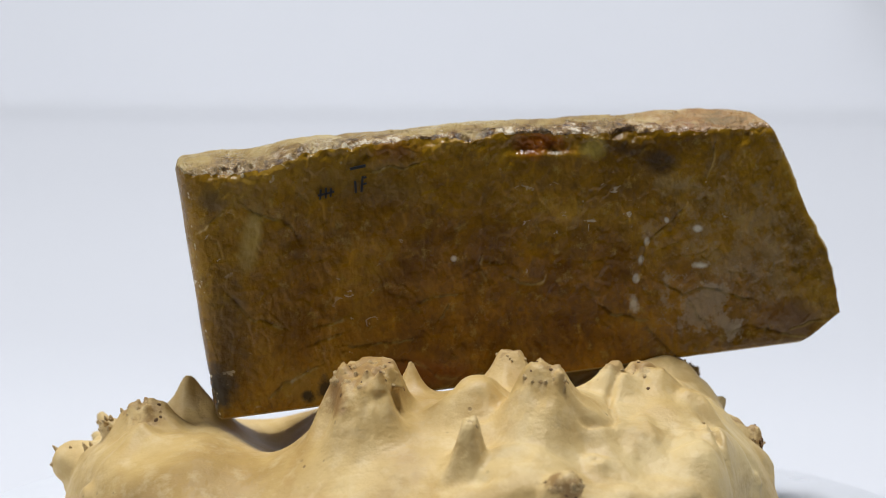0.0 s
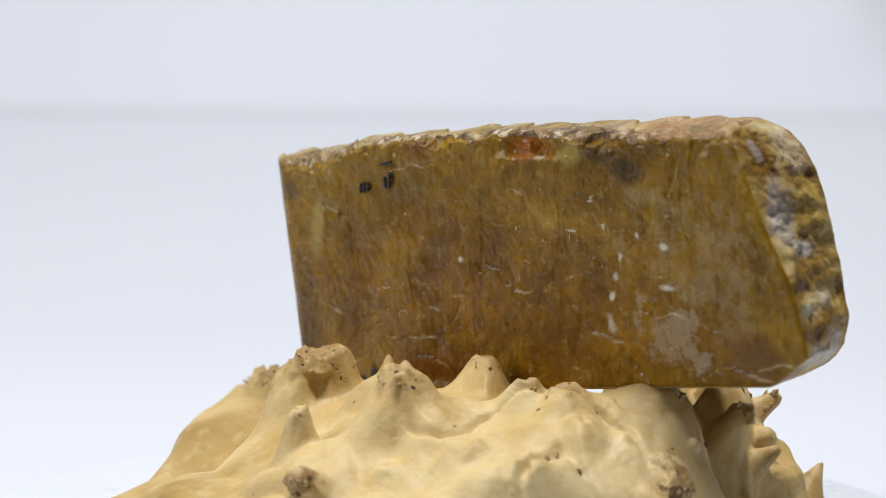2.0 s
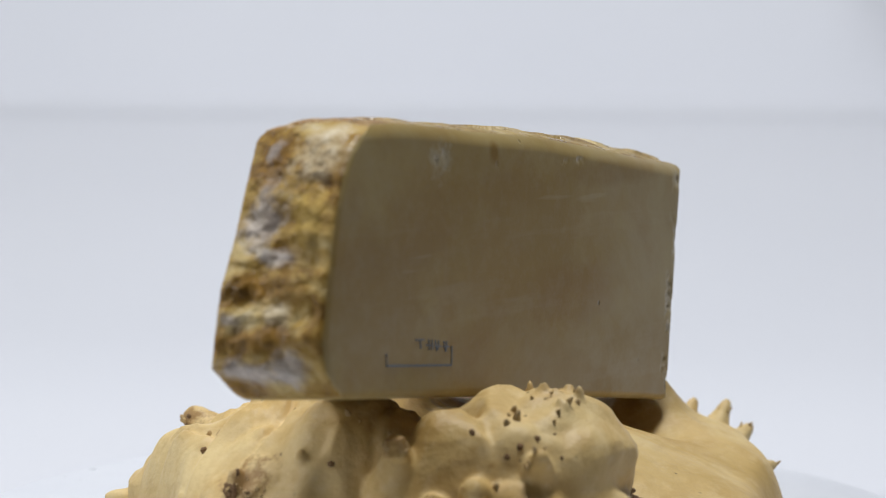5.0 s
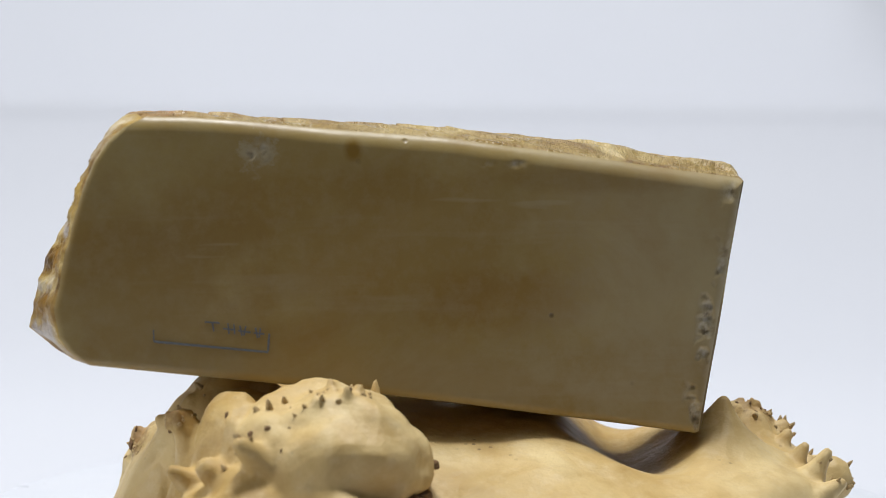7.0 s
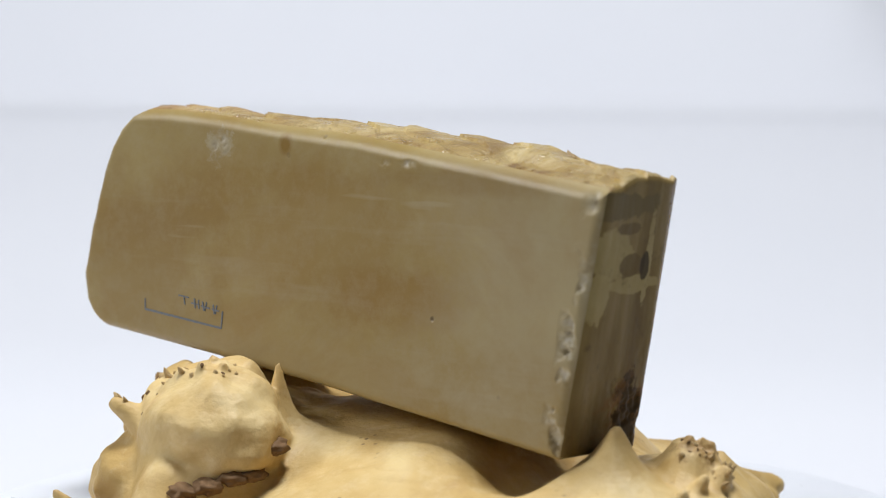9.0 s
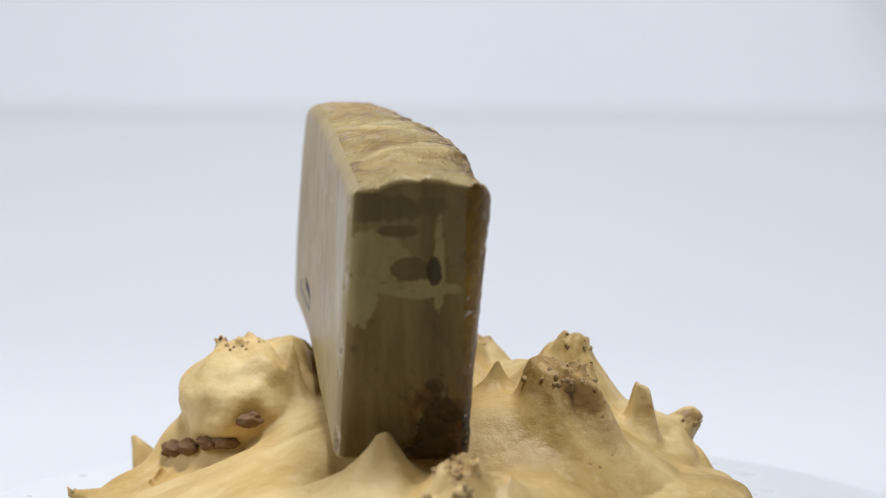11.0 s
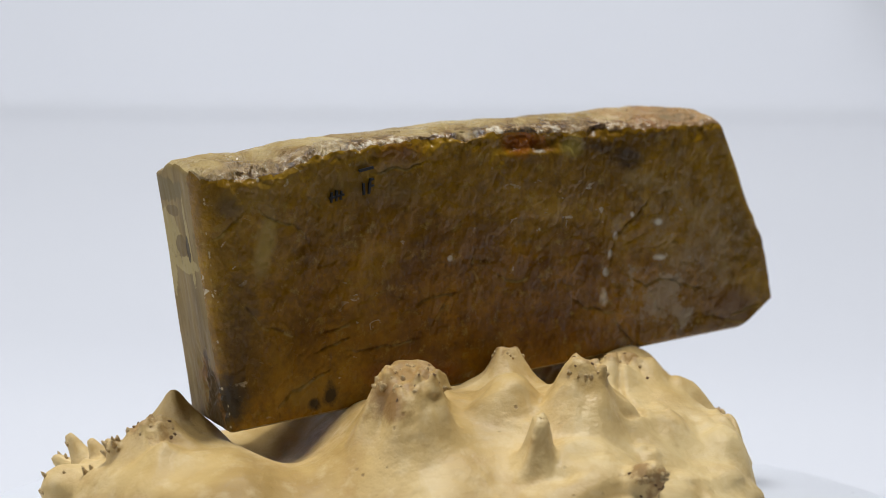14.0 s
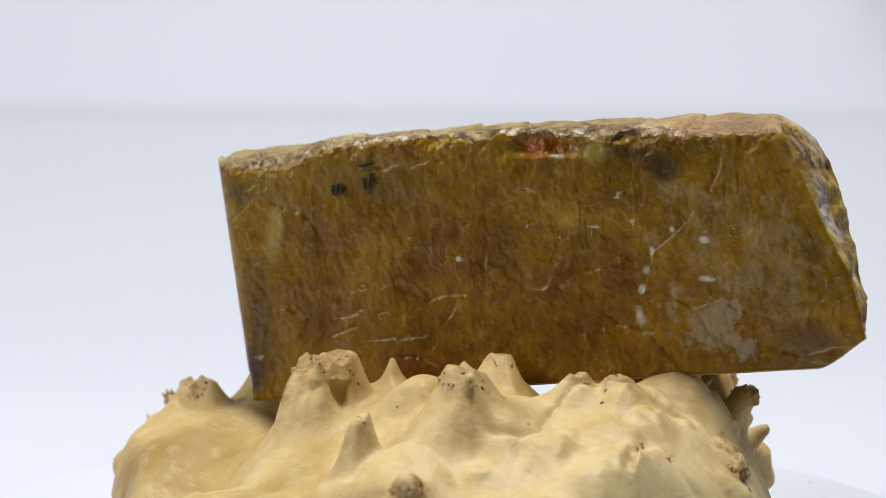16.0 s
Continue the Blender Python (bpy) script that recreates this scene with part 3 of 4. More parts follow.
def surface_height(x, y):
    """The burl's upper face: the mound, its folds, and the knobs that swell out of it."""
    gnarl = min(1.0, max(0.12, (x + 0.3 * -y) / 0.08))
    h = mound_height(x, y)
    h += 0.0050 * gnarl * noise.noise(Vector((x * 26, y * 26, 8.0))) + 0.0012 * gnarl * noise.noise(Vector((x * 70, y * 70, 2.0)))
    h += 0.0014 * noise.noise(Vector((x * 40, y * 40, 1.0))) + 0.0003 * noise.noise(Vector((x * 95, y * 95, 5.0)))
    fold = noise.noise(Vector((x * 17 + 0.8 * noise.noise(Vector((x * 30, y * 30, 0))), y * 17, 21.0)))
    h -= 0.0060 * max(0.0, gnarl - 0.12) * math.exp(-(fold / 0.05) ** 2)
    total = 0.0
    for k, (kx, ky, kz, r, reach, power) in enumerate(KNOBS):
        dx, dy = x - kx, y - ky
        if abs(dx) + abs(dy) > 0.11:
            continue
        d = math.hypot(dx, dy)
        c, q = (dx / d, dy / d) if d > 1e-6 else (1.0, 0.0)
        d /= 1 + 0.42 * noise.noise(Vector((c * 1.3 + k * 3.1, q * 1.3, 60 * d))) + 0.10 * noise.noise(Vector((c * 4, q * 4 + k, 0)))
        rise = (kz - mound_height(kx, ky)) * math.exp(-(max(0.0, d - r) / reach) ** power)
        if rise > 0:
            if d < r * 1.4 and power < 2:
                rise += 0.0022 * noise.noise(Vector((x * 260, y * 260, k))) - 0.0012 * (1 - d / (1.4 * r))
            total += rise ** 8
    cleft = 0.040 * math.exp(-(((x - HOLLOW[0]) / 0.018) ** 2 + ((y - HOLLOW[1]) / 0.016) ** 2))
    return h + total ** 0.125 - cleft


def mound(bm):
    loops = []
    n, rows = 400, 120
    for j in range(rows + 1):
        s = 0.01 + 0.99 * j / rows
        loop = []
        for i in range(n):
            a = 360 * i / n
            wobble = 1 + 0.03 * noise.noise(Vector((math.cos(math.radians(a)) * 5, math.sin(math.radians(a)) * 5, 3.0)))
            r = outline(a) * wobble * s
            x, y = r * math.cos(math.radians(a)), r * math.sin(math.radians(a))
            h = max(surface_height(x, y), -0.207)
            edge = max(0.0, (s - 0.9) / 0.1)
            h = h - (h + 0.214) * edge ** 3
            loop.append(at(x, y, h))
        loops.append(loop)
    loops.reverse()
    loops.insert(0, [at(*(q.x / UNIT * 0.97, q.y / UNIT * 0.97), -DROP) for q in loops[0]])
    rings(bm, loops)


def horn(bm, tip, base, r_base, r_tip, flare=2.2, n=22, seed=0.0, rough=0.16):
    """A knob that swells from the burl: wide at the base, narrow at a blunt tip."""
    a, b = at(*base), at(*tip)
    up = (b - a).normalized()
    side = up.orthogonal().normalized()
    fore = up.cross(side)
    loops = []
    steps = [0.0, 0.12, 0.24, 0.36, 0.48, 0.60, 0.70, 0.80, 0.88, 0.94, 0.98, 1.0]
    for s in steps:
        r = (r_tip + (r_base - r_tip) * (1 - s) ** flare) * UNIT
        if s > 0.9:
            r *= (0.96, 0.86, 0.62)[min(2, int((s - 0.9) / 0.035))]
        c = a.lerp(b, s)
        loops.append([c + (side * math.cos(q) + fore * math.sin(q)) * r * (1 + rough * noise.noise(Vector((math.cos(q) * 1.4 + seed, math.sin(q) * 1.4, s * 2.0 + seed)))) for q in (2 * math.pi * i / n for i in range(n))])
    rings(bm, loops)


def lump(bm, centre, rx, ry, rz, rough=0.10, seed=0.0):
    """A rounded swelling."""
    n, rows = 40, 22
    c = at(*centre)
    loops = []
    for j in range(rows + 1):
        a = math.pi * (0.02 + 0.96 * j / rows)
        loop = []
        for i in range(n):
            q = 2 * math.pi * i / n
            d = Vector((math.sin(a) * math.cos(q), math.sin(a) * math.sin(q), -math.cos(a)))
            k = 1 + rough * noise.noise(d * 2.2 + Vector((seed, seed * 0.7, 0)))
            loop.append(c + Vector((d.x * rx, d.y * ry, d.z * rz)) * UNIT * k)
        loops.append(loop)
    rings(bm, loops)


def burl_stand():
    top = new("burl_stand")
    top.matrix_world = pose(0, 0, PLATE_TOP)
    tagged(top, "gnarled cream burl wood stand with knobs and spikes", "wooden stand")
    bm = bmesh.new()
    mound(bm)
    # swellings and knobs of the flanks
    lump(bm, (0.048, 0.099, -0.1710), 0.036, 0.030, 0.0300, 0.14, 2.0)
    lump(bm, (0.078, 0.100, -0.198), 0.038, 0.034, 0.028, 0.2, 3.0)
    lump(bm, (0.104, -0.005, -0.196), 0.042, 0.045, 0.028, 0.2, 5.0)
    lump(bm, (0.076, -0.068, -0.200), 0.044, 0.042, 0.022, 0.2, 6.0)
    lump(bm, (-0.140, 0.008, -0.204), 0.036, 0.034, 0.020, 0.2, 7.0)
    lump(bm, (-0.150, 0.044, -0.205), 0.022, 0.024, 0.018, 0.2, 8.0)
    lump(bm, (-0.020, -0.100, -0.206), 0.060, 0.040, 0.018, 0.15, 9.0)
    horn(bm, (0.1180, 0.072, -0.154), (0.102, 0.062, -0.186), 0.024, 0.0050, 1.9, seed=10)
    horn(bm, (0.1300, 0.031, -0.163), (0.110, 0.026, -0.190), 0.024, 0.0030, 2.0, seed=11)
    horn(bm, (0.1390, 0.0098, -0.176), (0.106, 0.008, -0.198), 0.034, 0.0135, 1.8, seed=12)
    horn(bm, (0.110, -0.036, -0.166), (0.080, -0.026, -0.190), 0.036, 0.0085, 2.0, seed=13)
    horn(bm, (0.1500, -0.004, -0.200), (0.116, 0.000, -0.206), 0.022, 0.0090, 1.6, seed=14)
    horn(bm, (0.117, -0.103, -0.203), (0.086, -0.076, -0.209), 0.024, 0.0045, 1.8, seed=15)
    horn(bm, (0.050, -0.1205, -0.173), (0.040, -0.094, -0.196), 0.028, 0.0060, 1.9, seed=16)
    horn(bm, (0.090, 0.124, -0.158), (0.072, 0.104, -0.176), 0.020, 0.0035, 1.9, seed=19)
    horn(bm, (0.1065, 0.102, -0.171), (0.083, 0.093, -0.188), 0.022, 0.0050, 1.8, seed=20)
    horn(bm, (0.1140, -0.0230, -0.1770), (0.094, -0.016, -0.190), 0.018, 0.0035, 1.9, seed=38)
    horn(bm, (0.1200, 0.0920, -0.1750), (0.100, 0.080, -0.190), 0.020, 0.0030, 1.9, seed=40)
    horn(bm, (-0.1560, -0.0043, -0.170), (-0.148, 0.000, -0.196), 0.018, 0.0036, 1.9, seed=23)
    horn(bm, (-0.1670, 0.0436, -0.175), (-0.150, 0.038, -0.205), 0.030, 0.0030, 2.2, seed=24)
    horn(bm, (-0.1720, 0.0545, -0.187), (-0.146, 0.048, -0.206), 0.026, 0.0030, 2.0, seed=25)
    horn(bm, (-0.1400, 0.0890, -0.198), (-0.112, 0.070, -0.208), 0.026, 0.0030, 1.8, seed=26)
    horn(bm, (-0.1830, 0.0155, -0.191), (-0.148, 0.010, -0.204), 0.026, 0.0085, 1.5, seed=27)
    horn(bm, (-0.1620, -0.0395, -0.199), (-0.135, -0.028, -0.208), 0.022, 0.0075, 1.6, seed=28)
    horn(bm, (-0.0750, -0.1560, -0.210), (-0.056, -0.115, -0.213), 0.024, 0.0055, 1.6, seed=29)
    horn(bm, (0.0200, 0.1780, -0.2095), (0.014, 0.138, -0.217), 0.021, 0.0026, 1.7, n=36, seed=30, rough=0.3)
    horn(bm, (0.0870, 0.1570, -0.193), (0.084, 0.146, -0.212), 0.012, 0.0014, 1.3, seed=31)
    horn(bm, (-0.1600, 0.0285, -0.1750), (-0.148, 0.024, -0.196), 0.020, 0.0025, 1.9, seed=44)
    horn(bm, (-0.1560, 0.0094, -0.1720), (-0.144, 0.010, -0.194), 0.018, 0.0025, 1.9, seed=45)
    horn(bm, (-0.1445, -0.0125, -0.1690), (-0.134, -0.010, -0.192), 0.016, 0.0024, 1.9, seed=47)
    horn(bm, (-0.1650, 0.0200, -0.1830), (-0.148, 0.016, -0.198), 0.016, 0.0028, 1.8, seed=48)
    rng = random.Random(4)
    # crusted heads: small stubs round the ends of the blunt knobs
    for tx, ty, tz, rr, count in ((-0.036, -0.050, -0.137, 0.0145, 15), (0.0273, 0.0, -0.1375, 0.005, 4), (0.0416, -0.061, -0.1355, 0.007, 6), (0.0891, -0.0073, -0.143, 0.0065, 6),
                                  (0.0456, 0.0994, -0.1365, 0.009, 7), (-0.1392, -0.0043, -0.161, 0.0075, 7), (0.137, 0.0098, -0.172, 0.009, 5), (0.1165, 0.071, -0.153, 0.005, 4)):
        for q in range(count):
            a, k = rng.uniform(0, 6.28), math.sqrt(rng.uniform(0.1, 1.0))
            px, py = tx + rr * k * math.cos(a), ty + rr * k * math.sin(a)
            tall = rng.uniform(-0.001, 0.0026)
            horn(bm, (px + 0.001 * math.cos(a), py + 0.001 * math.sin(a), tz + tall - 0.003 * k), (px, py, tz - 0.009), rr * 0.28 + 0.0012, rng.uniform(0.0010, 0.0022), 1.3, n=10, seed=q + tx * 50)
    bmesh.ops.recalc_face_normals(bm, faces=bm.faces)
    body = part("body", bm, WOOD, top, "smooth cream wood with swelling knobs")
    r = body.modifiers.new("grown_together", "REMESH")
    r.mode, r.voxel_size, r.use_smooth_shade = "VOXEL", 0.0009, True
    s = body.modifiers.new("polish", "SMOOTH")
    s.factor, s.iterations = 0.5, 2

    # crusty nubs on the knob ends and teeth along the rims
    shapes = []
    for k in range(4):
        b2 = bmesh.new()
        loops = []
        for s, w in ((0.0, 1.0), (0.45, 0.72), (0.8, 0.5), (1.0, 0.2)):
            loops.append([Vector((w * math.cos(q) * (1 + 0.25 * noise.noise(Vector((math.cos(q) * 2 + k * 5, math.sin(q) * 2, s)))), w * math.sin(q), s * 2.0 + 0.15 * s * math.sin(q * 2 + k))) for q in (2 * math.pi * i / 7 for i in range(7))])
        rings(b2, loops)
        shapes.append(mesh_of("nub", b2, NUB))
    rng = random.Random(11)

    bpy.context.view_layer.update()
    grown = body.evaluated_get(bpy.context.evaluated_depsgraph_get())
    skin = grown.to_mesh()
    tree = BVHTree.FromPolygons([v.co for v in skin.vertices], [p.vertices for p in skin.polygons])
    grown.to_mesh_clear()

    def nub(p, d, size, long=1.0):
        p, face, _, away = tree.find_nearest(p)
        if away > 0.006:
            return
        d = face * 1.2 + Vector(d).normalized()
        p = p - face * size * 0.5
        ob = new("nub", rng.choice(shapes))
        ob.parent = top
        q = Vector(d).to_track_quat("Z", "Y").to_matrix().to_4x4()
        ob.matrix_local = Matrix.Translation(p) @ q @ Matrix.Rotation(rng.uniform(0, 6), 4, "Z") @ Matrix.Diagonal((size, size, size * long, 1))

    def crust(tip, lean, r, count, size):
        for _ in range(count):
            a, k = rng.uniform(0, 2 * math.pi), math.sqrt(rng.uniform(0.05, 1.0))
            off = Vector((math.cos(a) * k * r, math.sin(a) * k * r, -r * 0.35 * k * k))
            d = Vector((off.x, off.y, r * 0.8)) / r + Vector(lean)
            nub(at(tip[0] + off.x, tip[1] + off.y, tip[2] + off.z - 0.0022), d, size * rng.uniform(0.5, 1.1) * UNIT, rng.uniform(0.35, 0.75))

    crust((-0.036, -0.050, -0.138), (0, 0, 0.3), 0.0155, 44, 0.0019)
    crust((0.0273, 0.0000, -0.1385), (0, 0, 0.5), 0.0060, 9, 0.0014)
    crust((0.0416, -0.061, -0.1370), (0, 0, 0.3), 0.0080, 14, 0.0016)
    crust((0.0739, -0.0159, -0.1425), (0, 0, 0.3), 0.0042, 6, 0.0013)
    crust((0.0891, -0.0073, -0.1450), (0, 0, 0.3), 0.0075, 10, 0.0016)
    crust((0.1170, 0.0710, -0.1545), (0.3, 0.2, 0.2), 0.0065, 9, 0.0014)
    crust((0.1400, 0.0098, -0.1760), (1.0, 0, 0), 0.0120, 18, 0.0014)
    crust((0.1100, -0.0360, -0.1670), (0.5, -0.3, 0.2), 0.0095, 10, 0.0018)
    crust((0.1500, -0.0040, -0.2000), (1.2, 0, 0), 0.0085, 8, 0.0013)
    crust((0.0500, -0.1205, -0.1740), (0.1, -0.8, 0.2), 0.0090, 14, 0.0018)
    crust((0.0456, 0.0994, -0.1385), (0, 0.2, 0.4), 0.0110, 16, 0.0018)
    crust((-0.1392, -0.0043, -0.1630), (0, 0, 0.4), 0.0085, 12, 0.0018)
    crust((-0.1560, -0.0043, -0.1715), (-0.4, 0, 0.3), 0.0055, 6, 0.0016)
    crust((-0.1830, 0.0155, -0.1920), (-1.0, 0, 0.2), 0.0085, 8, 0.0016)
    crust((-0.1670, 0.0436, -0.1770), (-0.5, 0.2, 0.3), 0.0050, 5, 0.0015)
    crust((0.0087, -0.0911, -0.1545), (0, 0, 0.5), 0.0030, 4, 0.0012)
    crust((-0.1650, -0.0395, -0.1935), (-1.0, -0.3, 0.2), 0.0090, 8, 0.0016)

    def teeth(a, b, bulge, count, size, d):
        for k in range(count):
            s = (k + rng.uniform(0.2, 0.8)) / count
            p = Vector(a).lerp(Vector(b), s) + Vector(bulge) * math.sin(math.pi * s) + Vector([rng.uniform(-0.003, 0.003) for _ in range(3)])
            nub(at(*p), Vector(d) + Vector((rng.uniform(-0.3, 0.3), rng.uniform(-0.3, 0.3), rng.uniform(-0.2, 0.4))), size * rng.uniform(0.5, 1.15) * UNIT, rng.uniform(0.8, 1.5))

    teeth((0.046, 0.106, -0.141), (0.098, 0.106, -0.172), (0.012, 0.014, 0.006), 13, 0.0016, (0.5, 0.8, 0.6))
    teeth((0.060, 0.094, -0.140), (0.088, 0.098, -0.152), (0.0, 0.004, 0.002), 5, 0.0018, (0.5, 0.3, 0.8))
    teeth((0.030, -0.130, -0.178), (0.064, -0.128, -0.196), (0.008, -0.004, 0.002), 12, 0.0016, (0.1, -1.0, 0.3))
    teeth((-0.168, 0.048, -0.181), (-0.142, 0.088, -0.196), (-0.006, 0.004, 0.002), 9, 0.0016, (-0.8, 0.5, 0.4))
    teeth((-0.146, -0.006, -0.167), (-0.180, 0.012, -0.190), (0, -0.004, 0.002), 10, 0.0015, (-0.4, -0.3, 0.9))
    teeth((0.100, 0.026, -0.148), (0.116, 0.070, -0.152), (0.006, 0, 0.002), 9, 0.0014, (0.8, 0.0, 0.8))
    teeth((0.012, 0.176, -0.204), (0.030, 0.174, -0.206), (0, 0.002, 0), 4, 0.0014, (0.0, 1.0, 0.6))

    # dark pits between the nubs
    b2 = bmesh.new()
    rings(b2, [[Vector((w * math.cos(q), w * math.sin(q) * 0.7, h)) for q in (2 * math.pi * i / 8 for i in range(8))] for w, h in ((0.7, -0.4), (1.0, 0.0), (0.8, 0.22), (0.35, 0.3))])
    hole = mesh_of("pit", b2, PIT_AND_SHADE)

    def pits(tip, reach, count, size):
        for _ in range(count):
            p, face, _, away = tree.find_nearest(at(*(c + rng.uniform(-reach, reach) for c in tip)))
            ob = new("pit", hole)
            ob.parent = top
            k = size * rng.uniform(0.5, 1.3) * UNIT
            ob.matrix_local = Matrix.Translation(p) @ face.to_track_quat("Z", "Y").to_matrix().to_4x4() @ Matrix.Rotation(rng.uniform(0, 6), 4, "Z") @ Matrix.Diagonal((k, k, k, 1))

    pits((-0.036, -0.052, -0.139), 0.014, 11, 0.0008)
    pits((0.0416, -0.061, -0.138), 0.008, 8, 0.0010)
    pits((0.0456, 0.0994, -0.139), 0.011, 4, 0.0010)
    pits((0.0800, 0.1100, -0.150), 0.018, 5, 0.0010)
    pits((0.1430, 0.0101, -0.176), 0.010, 7, 0.0012)
    pits((-0.1392, -0.0043, -0.164), 0.010, 8, 0.0011)
    pits((0.0500, -0.1210, -0.176), 0.010, 8, 0.0013)
    pits((0.0880, -0.0090, -0.149), 0.012, 6, 0.0010)

    # dark hollows, drawn as dark brown lumps sunk partly into the surface
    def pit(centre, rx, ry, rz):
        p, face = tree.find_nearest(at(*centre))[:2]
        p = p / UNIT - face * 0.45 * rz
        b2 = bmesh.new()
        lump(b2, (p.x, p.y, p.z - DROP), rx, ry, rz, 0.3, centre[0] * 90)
        part("hollow_shade", b2, PIT_AND_SHADE, top, "dark brown lump for a hole and its shade")

    # shade of the cavity that undercuts the round head, painted with dark lumps
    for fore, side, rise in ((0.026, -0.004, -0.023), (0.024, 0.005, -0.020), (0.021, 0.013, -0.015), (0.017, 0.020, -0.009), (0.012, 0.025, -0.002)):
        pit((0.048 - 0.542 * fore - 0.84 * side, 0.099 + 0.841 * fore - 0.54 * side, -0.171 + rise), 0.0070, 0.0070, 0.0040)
    pit((0.1215, -0.0335, -0.1745), 0.0016, 0.0026, 0.0022)
    pit((0.1005, 0.0960, -0.1500), 0.0012, 0.0018, 0.0026)
    pit((0.0880, 0.1120, -0.1560), 0.0016, 0.0016, 0.0016)
    pit((0.0940, 0.1080, -0.1600), 0.0012, 0.0016, 0.0016)
    pit((0.0800, 0.1180, -0.1500), 0.0014, 0.0014, 0.0014)
    pit((0.1330, 0.0500, -0.1640), 0.0014, 0.0020, 0.0012)
    pit((0.1500, 0.0050, -0.1800), 0.0016, 0.0036, 0.0036)
    return top


# ---- the stone slab ----
# fractures of the polished face, as lines on it
CRACKS_NEAR_NARROW_END = [
    [(-0.0918, -0.0718), (-0.0881, -0.0749), (-0.0831, -0.0764), (-0.0763, -0.0775), (-0.0705, -0.0819), (-0.0687, -0.0870)],
    [(-0.0983, -0.1134), (-0.0945, -0.1173), (-0.0890, -0.1230), (-0.0832, -0.1244), (-0.0764, -0.1271)],
    [(-0.1143, -0.0842), (-0.1106, -0.0817), (-0.1036, -0.0753)],
    [(-0.0813, -0.1642), (-0.0818, -0.1597), (-0.0762, -0.1540), (-0.0604, -0.1461)],
    [(-0.0604, -0.1346), (-0.0502, -0.1308)],
    [(-0.0574, -0.1265), (-0.0489, -0.1238)],
]
CRACKS_OF_MIDDLE = [
    [(0.0271, -0.1046), (0.0324, -0.1073), (0.0376, -0.1084), (0.0429, -0.1068), (0.0449, -0.1042)],
    [(0.0140, -0.0953), (0.0135, -0.1006), (0.0172, -0.1061)],
    [(0.0187, -0.0977), (0.0239, -0.0988)],
    [(-0.0117, -0.1163), (-0.0066, -0.1127), (0.0025, -0.1123)],
    [(-0.0451, -0.1359), (-0.0271, -0.1343), (-0.0168, -0.1328)],
    [(-0.0270, -0.1427), (-0.0154, -0.1436), (-0.0089, -0.1477), (-0.0042, -0.1515), (0.0055, -0.1524)],
    [(-0.0351, -0.0563), (-0.0275, -0.0534), (-0.0203, -0.0547), (-0.0147, -0.0524)],
    [(-0.0039, -0.1240), (-0.0008, -0.1175)],
]
CRACKS_NEAR_BROKEN_END = [
    [(0.0708, -0.1196), (0.0775, -0.1236), (0.0828, -0.1229), (0.0909, -0.1259)],
    [(0.1012, -0.1092), (0.1094, -0.1133), (0.1200, -0.1102), (0.1309, -0.1135), (0.1405, -0.1163)],
    [(0.0937, -0.1305), (0.0978, -0.1351), (0.1074, -0.1436)],
    [(0.0878, -0.1051), (0.0914, -0.0887), (0.1032, -0.0787), (0.1096, -0.0708)],
    [(0.1192, -0.0577), (0.1216, -0.0498), (0.1230, -0.0419)],
    [(0.1614, -0.1305), (0.1722, -0.1263), (0.1810, -0.1281)],
    [(0.1463, -0.1298), (0.1587, -0.1327), (0.1683, -0.1344)],
    [(0.1135, -0.1187), (0.1178, -0.1254)],
]


def hashed(i, j, k):
    h = (i * 374761393 + j * 668265263 + k * 1274126177) & 0x7FFFFFFF
    h = ((h ^ (h >> 13)) * 1103515245 + 12345) & 0x7FFFFFFF
    h = ((h ^ (h >> 15)) * 69069 + 7) & 0x7FFFFFFF
    return (h ^ (h >> 11)) & 0xFFFF


def smooth_noise(x, y, z):
    """Gradient noise on arrays, about -0.7 to 0.7."""
    q = [np.asarray(c, float) for c in np.broadcast_arrays(x, y, z)]
    base = [np.floor(c).astype(np.int64) for c in q]
    f = [c - b for c, b in zip(q, base)]
    s = [c * c * c * (c * (c * 6 - 15) + 10) for c in f]
    total = np.zeros_like(q[0])
    for a in (0, 1):
        for b in (0, 1):
            for c in (0, 1):
                h = hashed(base[0] + a, base[1] + b, base[2] + c)
                g = ((h & 31) / 15.5 - 1, ((h >> 5) & 31) / 15.5 - 1, ((h >> 10) & 31) / 15.5 - 1)
                d = g[0] * (f[0] - a) + g[1] * (f[1] - b) + g[2] * (f[2] - c)
                total += d * (s[0] if a else 1 - s[0]) * (s[1] if b else 1 - s[1]) * (s[2] if c else 1 - s[2])
    return total


def rough_noise(x, y, z, octaves=4, gain=0.5):
    return sum(gain ** k * smooth_noise(x * 2 ** k + 17 * k, y * 2 ** k, z * 2 ** k + 5 * k) for k in range(octaves))


def step(v, lo, hi):
    k = np.clip((v - lo) / (hi - lo), 0, 1)
    return k * k * (3 - 2 * k)


def slab_front(x, z):
    return (-0.0006 + 0.1649 * x - 0.0564 * z) / 0.9847 - 0.0012 * np.clip((x - 0.10) / 0.06, 0, 1)


def slab_back(x, z):
    return (0.0537 + 0.113 * x - 0.0392 * z) / 0.9928 - 0.0010 * np.clip((-0.02 - x) / 0.1, 0, 1.1) + 0.0030 * np.clip((x - 0.08) / 0.08, 0, 1)


